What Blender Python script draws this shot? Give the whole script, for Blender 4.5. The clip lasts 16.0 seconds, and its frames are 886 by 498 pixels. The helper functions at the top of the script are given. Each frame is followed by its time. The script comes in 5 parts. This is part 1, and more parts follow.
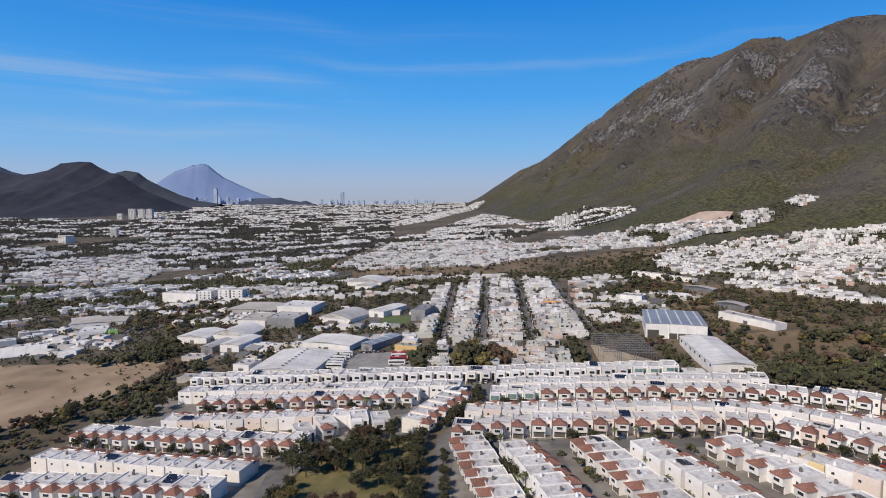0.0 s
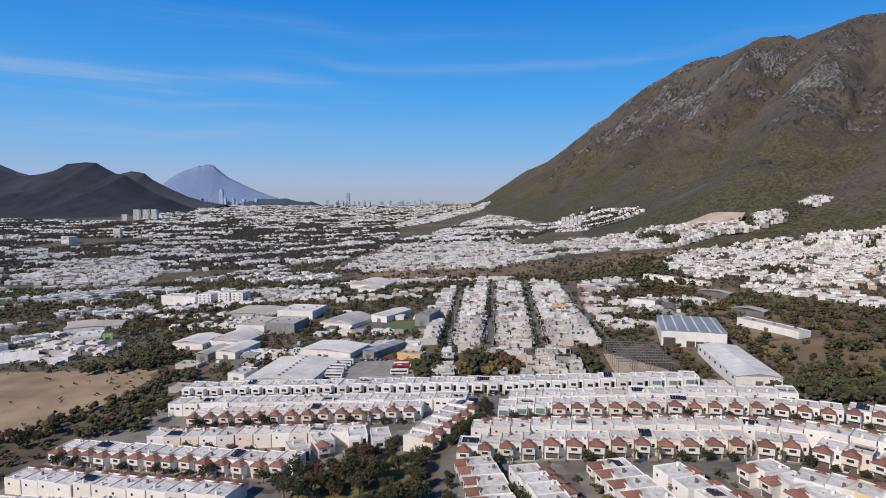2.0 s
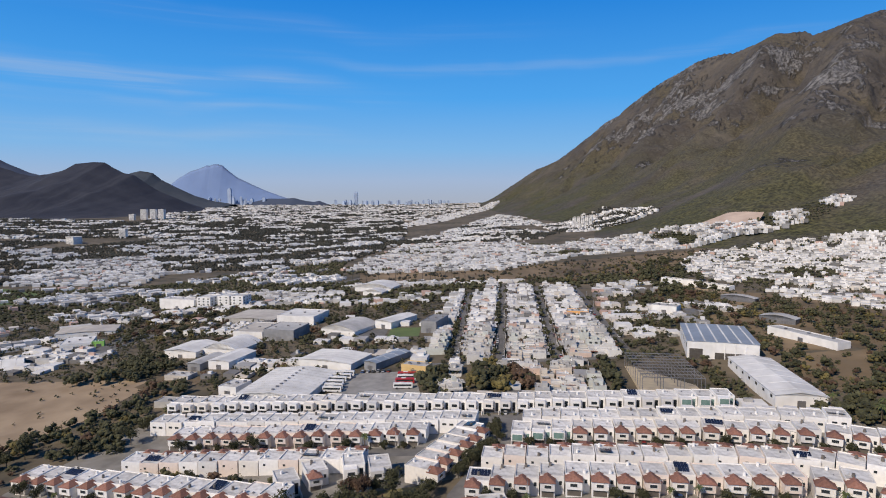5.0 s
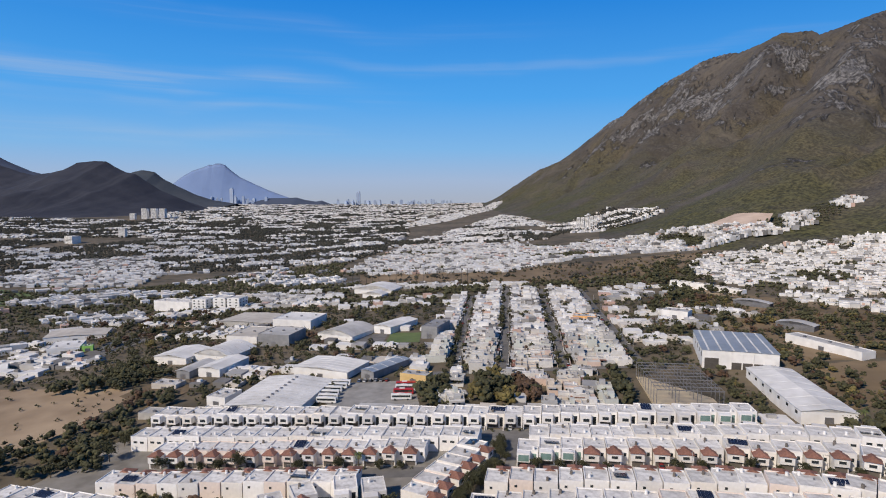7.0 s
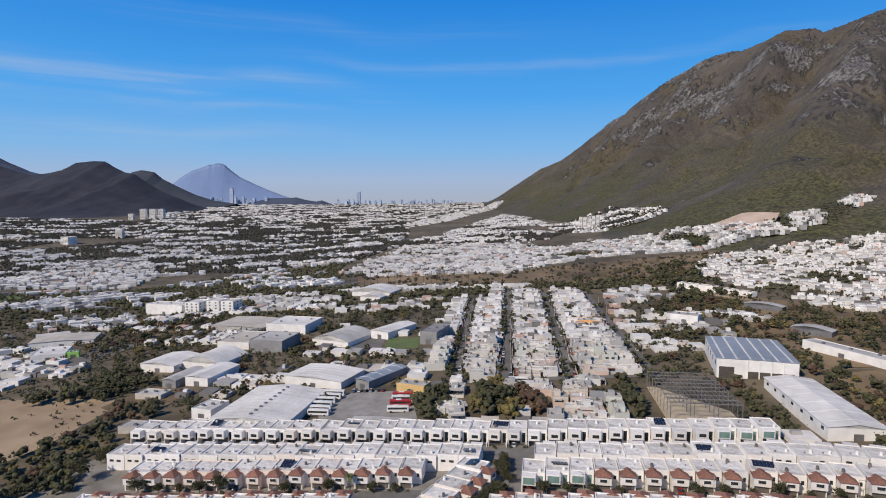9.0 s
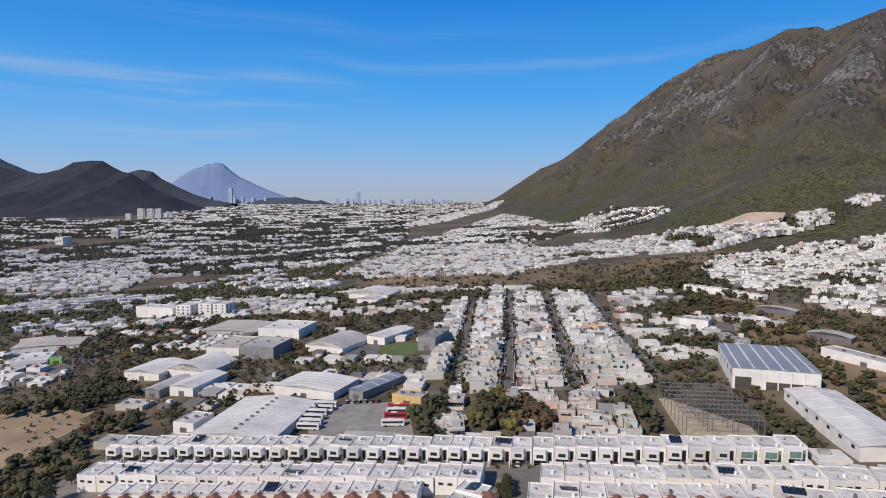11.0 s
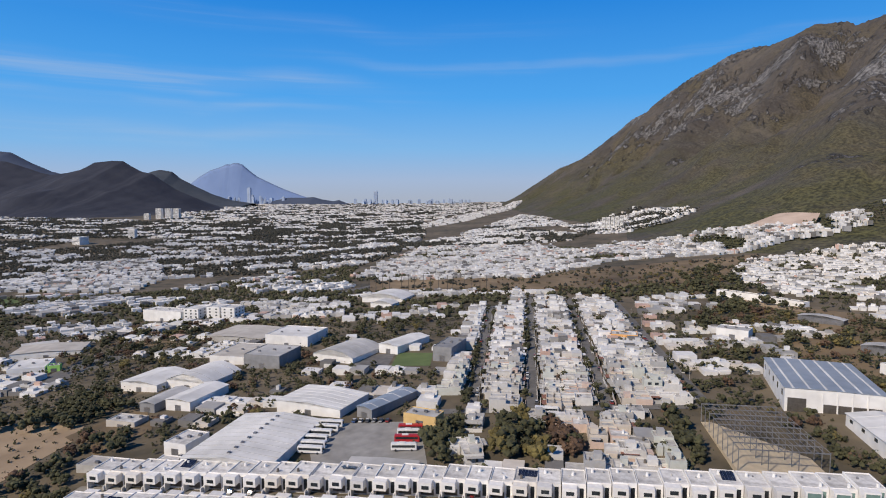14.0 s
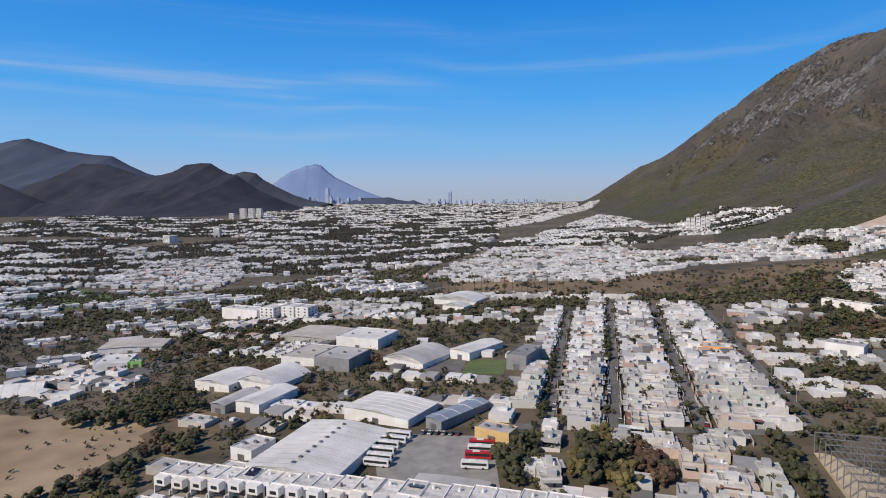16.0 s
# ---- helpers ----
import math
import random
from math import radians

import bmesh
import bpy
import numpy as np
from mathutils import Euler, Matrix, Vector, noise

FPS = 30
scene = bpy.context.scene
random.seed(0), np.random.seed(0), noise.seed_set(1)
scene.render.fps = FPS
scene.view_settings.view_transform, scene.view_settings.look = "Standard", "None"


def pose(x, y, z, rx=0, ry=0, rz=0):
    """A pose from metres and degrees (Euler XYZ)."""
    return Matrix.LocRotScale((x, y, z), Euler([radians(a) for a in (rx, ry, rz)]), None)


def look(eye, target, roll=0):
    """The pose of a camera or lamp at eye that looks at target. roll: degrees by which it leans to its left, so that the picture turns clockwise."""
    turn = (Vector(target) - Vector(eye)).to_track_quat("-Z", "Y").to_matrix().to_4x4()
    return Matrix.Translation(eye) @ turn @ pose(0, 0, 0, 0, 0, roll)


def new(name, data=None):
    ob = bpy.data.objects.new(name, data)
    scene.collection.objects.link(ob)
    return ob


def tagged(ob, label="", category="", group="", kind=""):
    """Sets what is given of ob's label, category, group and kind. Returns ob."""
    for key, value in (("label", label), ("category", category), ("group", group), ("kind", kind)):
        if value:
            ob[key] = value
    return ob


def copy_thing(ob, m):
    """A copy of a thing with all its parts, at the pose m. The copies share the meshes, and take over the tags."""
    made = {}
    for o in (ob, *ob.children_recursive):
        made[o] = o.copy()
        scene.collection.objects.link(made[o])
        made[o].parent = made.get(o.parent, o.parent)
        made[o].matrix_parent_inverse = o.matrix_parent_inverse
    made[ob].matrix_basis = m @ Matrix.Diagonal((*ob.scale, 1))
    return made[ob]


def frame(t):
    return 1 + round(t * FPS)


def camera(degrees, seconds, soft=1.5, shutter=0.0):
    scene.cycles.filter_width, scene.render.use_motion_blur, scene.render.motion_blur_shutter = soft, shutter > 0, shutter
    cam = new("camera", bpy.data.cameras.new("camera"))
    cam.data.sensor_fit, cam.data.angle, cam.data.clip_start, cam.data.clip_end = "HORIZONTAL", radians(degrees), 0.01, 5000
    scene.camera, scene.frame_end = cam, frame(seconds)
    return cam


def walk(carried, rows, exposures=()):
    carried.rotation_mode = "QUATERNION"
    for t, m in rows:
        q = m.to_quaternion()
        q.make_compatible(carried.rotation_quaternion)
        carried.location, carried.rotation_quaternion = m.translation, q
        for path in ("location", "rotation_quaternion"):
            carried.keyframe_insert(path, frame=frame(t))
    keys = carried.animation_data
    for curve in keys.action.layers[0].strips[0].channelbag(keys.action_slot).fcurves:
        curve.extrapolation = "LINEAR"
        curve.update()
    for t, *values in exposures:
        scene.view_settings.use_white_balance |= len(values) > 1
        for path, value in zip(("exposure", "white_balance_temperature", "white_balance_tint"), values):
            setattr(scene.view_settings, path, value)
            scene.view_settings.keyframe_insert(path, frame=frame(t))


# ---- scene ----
cam = camera(72.0, 16.0, soft=1.05)
PATH = [
    (0, (-2.297, -12.33, 85.584), (-2.263, -10.337, 85.422), 0.0),
    (0.5, (-2.07, -7.45, 85.605), (-2.047, -5.457, 85.444), 0.0),
    (1, (-1.858, -2.617, 85.625), (-1.84, -0.624, 85.464), -0.0),
    (1.5, (-1.681, 2.16, 85.639), (-1.665, 4.153, 85.478), 0.0),
    (2, (-1.547, 6.906, 85.645), (-1.532, 8.9, 85.485), -0.0),
    (2.5, (-1.402, 11.648, 85.654), (-1.393, 13.641, 85.494), 0.0),
    (3, (-1.233, 16.395, 85.667), (-1.232, 18.389, 85.506), 0.0),
    (3.5, (-1.05, 21.15, 85.677), (-1.055, 23.143, 85.516), 0.0),
    (4, (-0.877, 25.918, 85.694), (-0.886, 27.912, 85.533), 0.0),
    (6.5, (-0.166, 49.671, 85.867), (-0.185, 51.664, 85.704), 0.0),
    (7, (0.028, 54.405, 85.897), (0.006, 56.399, 85.735), 0.1),
    (7.5, (0.262, 59.112, 85.934), (0.239, 61.105, 85.772), -0.0),
    (8, (0.499, 63.789, 85.96), (0.474, 65.783, 85.798), 0.0),
    (8.5, (0.709, 68.479, 85.972), (0.684, 70.472, 85.81), -0.0),
    (9, (0.882, 73.233, 85.966), (0.857, 75.226, 85.803), -0.0),
    (11.5, (1.53, 97.472, 85.766), (1.505, 99.465, 85.602), -0.0),
    (12, (1.62, 102.32, 85.74), (1.596, 104.313, 85.576), -0.0),
    (12.5, (1.668, 107.127, 85.705), (1.644, 109.12, 85.541), 0.0),
    (13, (1.658, 111.868, 85.659), (1.629, 113.861, 85.495), -0.0),
    (13.5, (1.58, 116.56, 85.614), (1.537, 118.552, 85.449), 0.1),
    (14, (1.415, 121.176, 85.564), (1.332, 123.167, 85.4), 0.0),
    (14.5, (1.162, 125.698, 85.517), (1.019, 127.686, 85.353), 0.0),
    (15, (0.812, 130.117, 85.479), (0.609, 132.1, 85.315), -0.0),
    (15.5, (0.412, 134.453, 85.455), (0.148, 136.429, 85.291), -0.1),
    (16, (-0.01, 138.753, 85.442), (-0.333, 140.72, 85.278), -0.1),
]
walk(cam, [(t, look(eye, target, roll)) for t, eye, target, roll in PATH], [(0.0, -0.40, 7500, 12), (16.0, -0.38, 7500, 12)])

# ---- world, sun, exposure ----
SUN_AZ, SUN_EL = radians(224), radians(38)      # azimuth clockwise from +y
sun_dir = Vector((math.sin(SUN_AZ) * math.cos(SUN_EL), math.cos(SUN_AZ) * math.cos(SUN_EL), math.sin(SUN_EL)))
world = bpy.data.worlds.new("world")
scene.world = world
world.use_nodes = True


def build_world():
    nt = world.node_tree
    nt.nodes.clear()
    out = nt.nodes.new("ShaderNodeOutputWorld")
    bg = nt.nodes.new("ShaderNodeBackground")
    sky = nt.nodes.new("ShaderNodeTexSky")
    sky.sky_type = "NISHITA"
    sky.sun_disc = False
    sky.sun_elevation, sky.sun_rotation = SUN_EL, SUN_AZ
    sky.altitude, sky.air_density, sky.dust_density, sky.ozone_density = 600, 1.0, 0.05, 4.0
    # a pale band of city haze low in the sky, deep blue above
    co = nt.nodes.new("ShaderNodeTexCoord")
    sp = nt.nodes.new("ShaderNodeSeparateXYZ")
    nt.links.new(co.outputs["Generated"], sp.inputs["Vector"])
    rp = nt.nodes.new("ShaderNodeValToRGB")
    els = rp.color_ramp.elements
    els[0].position, els[0].color = 0.0, (0.32, 0.41, 0.58, 1)
    els[1].position, els[1].color = 1.0, (0.003, 0.04, 0.15, 1)
    for at, c in ((0.03, (0.30, 0.44, 0.70)), (0.08, (0.165, 0.435, 0.84)), (0.16, (0.048, 0.345, 0.88)), (0.30, (0.002, 0.215, 0.75)), (0.42, (0.002, 0.10, 0.40))):
        els.new(at).color = (*c, 1)
    nt.links.new(sp.outputs["Z"], rp.inputs["Fac"])
    up = nt.nodes.new("ShaderNodeVectorMath")
    up.operation = "SCALE"
    up.inputs["Scale"].default_value = 14.2
    nt.links.new(rp.outputs["Color"], up.inputs[0])
    air = nt.nodes.new("ShaderNodeMix")
    air.data_type = "RGBA"
    air.inputs["Factor"].default_value = 0.97
    nt.links.new(sky.outputs["Color"], air.inputs["A"])
    nt.links.new(up.outputs["Vector"], air.inputs["B"])
    # thin cirrus: a long streak to the left, fainter ones below it and to the right
    def calc(op, a, c=None):
        n = nt.nodes.new("ShaderNodeMath")
        n.operation = op
        for k, v in enumerate((a, c)):
            if isinstance(v, (int, float)):
                n.inputs[k].default_value = v
            elif v is not None:
                nt.links.new(v, n.inputs[k])
        return n.outputs[0]

    def ease(v, a, b):
        r = nt.nodes.new("ShaderNodeMapRange")
        r.interpolation_type = "SMOOTHSTEP"
        r.inputs["From Min"].default_value, r.inputs["From Max"].default_value = a, b
        nt.links.new(v, r.inputs["Value"])
        return r.outputs[0]

    def wisps(stretch, scale, detail, at):
        mp = nt.nodes.new("ShaderNodeMapping")
        mp.inputs["Scale"].default_value, mp.inputs["Location"].default_value = stretch, at
        nz = nt.nodes.new("ShaderNodeTexNoise")
        nz.inputs["Scale"].default_value, nz.inputs["Detail"].default_value, nz.inputs["Distortion"].default_value = scale, detail, .4
        nt.links.new(co.outputs["Generated"], mp.inputs["Vector"])
        nt.links.new(mp.outputs["Vector"], nz.inputs["Vector"])
        return nz.outputs["Fac"]

    drift = calc("MULTIPLY", calc("SUBTRACT", wisps((2, 2, 2), 1.2, 3, (1.3, .4, 0)), .5), .085)
    level = calc("ADD", sp.outputs["Z"], drift)
    hair = ease(wisps((2.4, 2.4, 70), 1.3, 9, (3.3, .4, 1.7)), .36, .72)
    side = calc("DIVIDE", sp.outputs["X"], calc("MAXIMUM", sp.outputs["Y"], .05))
    veil = None
    for height, wide, gain, near, far in ((.174, .026, .42, .05, -.42), (.140, .014, .22, -.10, -.40), (.216, .014, .16, -.45, .0), (.098, .020, .20, .1, -.5), (.26, .02, .10, .3, -.2)):
        band = ease(calc("ABSOLUTE", calc("SUBTRACT", level, height)), wide, 0.0)
        one = calc("MULTIPLY", calc("MULTIPLY", band, ease(side, near, far)), gain)
        veil = one if veil is None else calc("ADD", veil, one)
    cover = calc("MULTIPLY", veil, calc("ADD", calc("MULTIPLY", hair, .8), .2))
    mx = nt.nodes.new("ShaderNodeMix")
    mx.data_type = "RGBA"
    mx.inputs["B"].default_value = (6.0, 7.4, 9.6, 1)
    nt.links.new(cover, mx.inputs["Factor"])
    nt.links.new(air.outputs["Result"], mx.inputs["A"])
    nt.links.new(mx.outputs["Result"], bg.inputs["Color"])
    bg.inputs["Strength"].default_value = 0.1
    nt.links.new(bg.outputs["Background"], out.inputs["Surface"])


build_world()
sun = new("sun", bpy.data.lights.new("sun", "SUN"))
sun.data.energy, sun.data.angle, sun.data.color = 5.0, radians(0.6), (1.0, 0.94, 0.87)
sun.matrix_world = look(sun_dir * 100, (0, 0, 0))

# ---- the lie of the land ----

def lerp_table(v, table):
    if v <= table[0][0]: return table[0][1]
    for (a, p), (b, q) in zip(table, table[1:]):
        if v <= b: return p + (q - p) * (v - a) / (b - a)
    return table[-1][1]
VALLEY = [(-600, 6), (0, -6), (200, -12), (330, -16), (700, -17), (1000, -13), (1500, -3), (2500, 16), (5200, 58)]
def unit(v):
    return max(0.0, min(1.0, v))
def hollow(x, y):
    """The shallow dip in which the estate lies, deepest by the park's side."""
    dip = -2.2 - 1.4 * unit(-x / 80) * unit((330 - y) / 60) + 2.2 * unit(x / 40) * unit((320 - y) / 90)
    return dip * unit(y / 100) * unit((395 - y) / 55) * unit((x + 420) / 150) * unit((330 - x) / 120)
def valley(x, y):
    side = 0.06 * x if x > -350 else -21 - 0.012 * (-350 - x) * min(1, max(0, (2500 - y) / 1500))
    return lerp_table(y, VALLEY) + hollow(x, y) + side * (1 - 0.7 * min(1, max(0, (y - 1200) / 2500)))
CREST = [(300, 4850, 58), (332, 4780, 81), (515, 4460, 224), (610, 4260, 296), (720, 4040, 345), (782, 3940, 396), (876, 3720, 490), (919, 3620, 536),
         (986, 3500, 577), (1027, 3420, 628), (1120, 3320, 702), (1205, 3220, 747), (1249, 3180, 779), (1330, 3060, 796), (1359, 3000, 782), (1418, 2920, 803),
         (1461, 2820, 824), (1547, 2740, 813), (1566, 2720, 792), (1638, 2620, 814), (1716, 2520, 838), (1770, 2480, 832), (1860, 2400, 800), (2300, 1900, 700), (2800, 1200, 560), (3000, 400, 450)]
FOOT = [(1100, -300), (800, 350), (560, 800), (330, 1000), (270, 1250), (325, 1480), (330, 1680), (270, 2100), (215, 2800), (195, 3600), (230, 4850)]
# spurs that run down from the crest: points (x, y), height above the slope, half width
SPURS = [([(1440, 2880), (1230, 2450), (1090, 2270), (900, 2100), (700, 1900)], 78, 120),
         ([(1650, 2600), (1350, 2150), (1094, 1850), (860, 1560), (640, 1330)], 82, 130),
         ([(1215, 3210), (1040, 2860), (900, 2620), (740, 2440), (560, 2300)], 48, 95),
         ([(1000, 3480), (850, 3160), (690, 2960), (520, 2820)], 42, 90),
         ([(1800, 2450), (1520, 1850), (1240, 1480), (960, 1180), (760, 1010)], 80, 125),
         ([(790, 3940), (640, 3640), (480, 3420)], 30, 90)]
def near_line(x, y, pts):
    """Nearest point on a polyline: distance, height there, metres along it, side."""
    best, run = (1e9, 0, 0, 1), 0.0
    for p, q in zip(pts, pts[1:]):
        dx, dy = q[0] - p[0], q[1] - p[1]
        n = math.hypot(dx, dy)
        k = max(0, min(1, ((x - p[0]) * dx + (y - p[1]) * dy) / (n * n)))
        d = math.hypot(x - p[0] - k * dx, y - p[1] - k * dy)
        if d < best[0] - 1e-9:
            z = p[2] + k * (q[2] - p[2]) if len(p) > 2 else 0
            best = (d, z, run + k * n, dx * (y - p[1]) - dy * (x - p[0]))
        run += n
    return best
def mountain(x, y):
    """Height of the mountain over the valley floor."""
    df, _, _, sf = near_line(x, y, FOOT)
    if sf > 0: return 0
    dc, h, _, sc = near_line(x, y, CREST)
    h -= valley(x, y)
    if sc > 0: return max(0, h * (1 - dc / 1500))
    s = df / (df + dc)
    return max(0, h) * s ** 1.27
def land(x, y):
    return valley(x, y) + mountain(x, y)

# ---- materials ----


def mat(name, dark, light, scale=1.0, rough=0.85, metal=0.0, bump=0.0, island=0.0, obj=0.0, big=None, detail=5, coords="Object"):
    """Two-scale noise between two colours, with a value shift per object or per island."""
    m = bpy.data.materials.new(name)
    m.use_nodes = True
    nt = m.node_tree
    b = nt.nodes["Principled BSDF"]
    b.inputs["Roughness"].default_value, b.inputs["Metallic"].default_value = rough, metal
    co = nt.nodes.new("ShaderNodeTexCoord")
    n1 = nt.nodes.new("ShaderNodeTexNoise")
    n1.inputs["Scale"].default_value, n1.inputs["Detail"].default_value = scale, detail
    n2 = nt.nodes.new("ShaderNodeTexNoise")
    n2.inputs["Scale"].default_value, n2.inputs["Detail"].default_value = (big or scale * 0.13), 3
    for n in (n1, n2):
        nt.links.new(co.outputs[coords], n.inputs["Vector"])
    ad = nt.nodes.new("ShaderNodeMath")
    ad.operation = "ADD"
    nt.links.new(n1.outputs["Fac"], ad.inputs[0])
    nt.links.new(n2.outputs["Fac"], ad.inputs[1])
    mr = nt.nodes.new("ShaderNodeMapRange")
    mr.inputs["From Min"].default_value, mr.inputs["From Max"].default_value = 0.7, 1.3
    nt.links.new(ad.outputs[0], mr.inputs["Value"])
    mx = nt.nodes.new("ShaderNodeMix")
    mx.data_type = "RGBA"
    mx.inputs["A"].default_value, mx.inputs["B"].default_value = (*dark, 1), (*light, 1)
    nt.links.new(mr.outputs[0], mx.inputs["Factor"])
    last = mx.outputs["Result"]
    if island or obj:
        hsv = nt.nodes.new("ShaderNodeHueSaturation")
        src = nt.nodes.new("ShaderNodeNewGeometry" if island else "ShaderNodeObjectInfo")
        v = nt.nodes.new("ShaderNodeMapRange")
        amt = island or obj
        v.inputs["To Min"].default_value, v.inputs["To Max"].default_value = 1 - amt, 1 + amt
        nt.links.new(src.outputs["Random Per Island" if island else "Random"], v.inputs["Value"])
        nt.links.new(v.outputs[0], hsv.inputs["Value"])
        nt.links.new(last, hsv.inputs["Color"])
        last = hsv.outputs["Color"]
    nt.links.new(last, b.inputs["Base Color"])
    if bump:
        bp = nt.nodes.new("ShaderNodeBump")
        bp.inputs["Strength"].default_value, bp.inputs["Distance"].default_value = min(1, bump), 0.05 if bump < 1 else bump
        nt.links.new(n1.outputs["Fac"], bp.inputs["Height"])
        nt.links.new(bp.outputs["Normal"], b.inputs["Normal"])
    return m


def palette(name, colours, rough=0.85, island=True, scale=0.6):
    """A wall paint whose colour is picked per building from a list of (share, colour)."""
    m = mat(name, (0.74, 0.74, 0.74), (1, 1, 1), scale, rough)
    nt = m.node_tree
    b = nt.nodes["Principled BSDF"]
    base = b.inputs["Base Color"].links[0].from_socket
    src = nt.nodes.new("ShaderNodeNewGeometry" if island else "ShaderNodeObjectInfo")
    rp = nt.nodes.new("ShaderNodeValToRGB")
    rp.color_ramp.interpolation = "CONSTANT"
    at = 0.0
    els = rp.color_ramp.elements
    for i, (share, c) in enumerate(colours):
        e = els[0] if i == 0 else (els[1] if i == 1 else els.new(at))
        e.position, e.color = at, (*c, 1)
        at += share
    mul = nt.nodes.new("ShaderNodeMix")
    mul.data_type, mul.blend_type = "RGBA", "MULTIPLY"
    mul.inputs["Factor"].default_value = 1
    nt.links.new(src.outputs["Random Per Island" if island else "Random"], rp.inputs["Fac"])
    nt.links.new(base, mul.inputs["A"])
    nt.links.new(rp.outputs["Color"], mul.inputs["B"])
    nt.links.new(mul.outputs["Result"], b.inputs["Base Color"])
    return m


M_GROUND = mat("dry_ground", (0.048, 0.043, 0.028), (0.19, 0.152, 0.104), 0.06, 0.95, bump=0.4, big=0.008, detail=8)
M_DIRT = mat("bare_dirt", (0.23, 0.165, 0.105), (0.43, 0.325, 0.22), 0.05, 0.95, bump=0.3, big=0.02, detail=8)
M_ASPHALT = mat("asphalt", (0.10, 0.098, 0.095), (0.19, 0.185, 0.18), 0.25, 0.9, bump=0.2)
M_GRASS = mat("park_grass", (0.10, 0.10, 0.035), (0.27, 0.22, 0.10), 0.12, 0.95, bump=0.4, detail=8)
def stucco(name, c):
    return mat(name, tuple(v * .84 for v in c), c, 0.7, 0.85, obj=0.05, big=0.12)


WHITE, CREAM, PALEGREY, PEACH, OCHRE = (stucco(n, c) for n, c in (("white_stucco", (0.86, 0.85, 0.835)), ("cream_stucco", (0.82, 0.785, 0.735)), ("pale_grey_stucco", (0.70, 0.69, 0.68)), ("peach_stucco", (0.80, 0.69, 0.62)), ("ochre_stucco", (0.74, 0.60, 0.34))))
M_ROOF = mat("roof_coating", (0.40, 0.39, 0.375), (0.74, 0.73, 0.71), 0.6, 0.8, obj=0.14, big=0.15)
M_TILE = mat("clay_tile", (0.19, 0.085, 0.060), (0.33, 0.165, 0.122), 1.5, 0.85, bump=0.4, obj=0.18)
M_GLASS = mat("dark_glass", (0.02, 0.025, 0.03), (0.05, 0.06, 0.065), 0.5, 0.12)


def slope_material():
    """Brown scrub speckled with bushes, greener low down, with grey crags in bands higher up."""
    m = bpy.data.materials.new("scrub_slope")
    m.use_nodes = True
    nt = m.node_tree
    b = nt.nodes["Principled BSDF"]
    b.inputs["Roughness"].default_value = 0.97
    co = nt.nodes.new("ShaderNodeTexCoord")

    def tex(scale, detail, stretch=(1, 1, 1), kind="FBM", turn=0.0):
        mp = nt.nodes.new("ShaderNodeMapping")
        mp.inputs["Scale"].default_value = stretch
        mp.inputs["Rotation"].default_value = (0, 0, turn)
        n = nt.nodes.new("ShaderNodeTexNoise")
        n.noise_type = kind
        n.normalize = kind == "FBM"
        n.inputs["Scale"].default_value, n.inputs["Detail"].default_value = scale, detail
        nt.links.new(co.outputs["Object"], mp.inputs["Vector"])
        nt.links.new(mp.outputs["Vector"], n.inputs["Vector"])
        return n.outputs["Fac"]

    def rng(v, a, b2, lo=0.0, hi=1.0):
        r = nt.nodes.new("ShaderNodeMapRange")
        for k, x in zip(("From Min", "From Max", "To Min", "To Max"), (a, b2, lo, hi)):
            r.inputs[k].default_value = x
        nt.links.new(v, r.inputs["Value"])
        return r.outputs[0]

    def mul(a, c):
        n = nt.nodes.new("ShaderNodeMath")
        n.operation = "MULTIPLY"
        nt.links.new(a, n.inputs[0])
        nt.links.new(c, n.inputs[1])
        return n.outputs[0]

    def mix(f, a, c):
        n = nt.nodes.new("ShaderNodeMix")
        n.data_type = "RGBA"
        nt.links.new(f, n.inputs["Factor"])
        for key, v in (("A", a), ("B", c)):
            if isinstance(v, tuple):
                n.inputs[key].default_value = (*v, 1)
            else:
                nt.links.new(v, n.inputs[key])
        return n.outputs["Result"]

    def slabs(size, turn, detail, seed):
        """Noise drawn out along tilted beds of rock; size in metres across, into and along the bed."""
        mp = nt.nodes.new("ShaderNodeMapping")
        mp.vector_type = "TEXTURE"
        mp.inputs["Location"].default_value = (seed * 91.0, seed * 37.0, 0)
        mp.inputs["Rotation"].default_value = turn
        mp.inputs["Scale"].default_value = size
        n = nt.nodes.new("ShaderNodeTexNoise")
        n.inputs["Scale"].default_value, n.inputs["Detail"].default_value, n.inputs["Roughness"].default_value = 1.0, detail, .62
        nt.links.new(co.outputs["Object"], mp.inputs["Vector"])
        nt.links.new(mp.outputs["Vector"], n.inputs["Vector"])
        return n.outputs["Fac"]

    def math_node(op, a, c):
        n = nt.nodes.new("ShaderNodeMath")
        n.operation = op
        for k, v in enumerate((a, c)):
            if isinstance(v, (int, float)):
                n.inputs[k].default_value = v
            else:
                nt.links.new(v, n.inputs[k])
        return n.outputs[0]

    sp = nt.nodes.new("ShaderNodeSeparateXYZ")
    nt.links.new(co.outputs["Object"], sp.inputs["Vector"])
    bushes = rng(tex(0.16, 4), 0.36, 0.64)
    fine = rng(tex(0.03, 10), 0.35, 0.65)
    broad = rng(tex(0.0045, 7), 0.38, 0.62)
    # Scrub browns pulled towards grey to carry some of the haze.
    scrub = mix(bushes, (0.042, 0.037, 0.034), (0.108, 0.097, 0.086))
    green = mix(bushes, (0.022, 0.024, 0.010), (0.100, 0.098, 0.040))
    dry = mix(bushes, (0.047, 0.040, 0.027), (0.122, 0.102, 0.068))
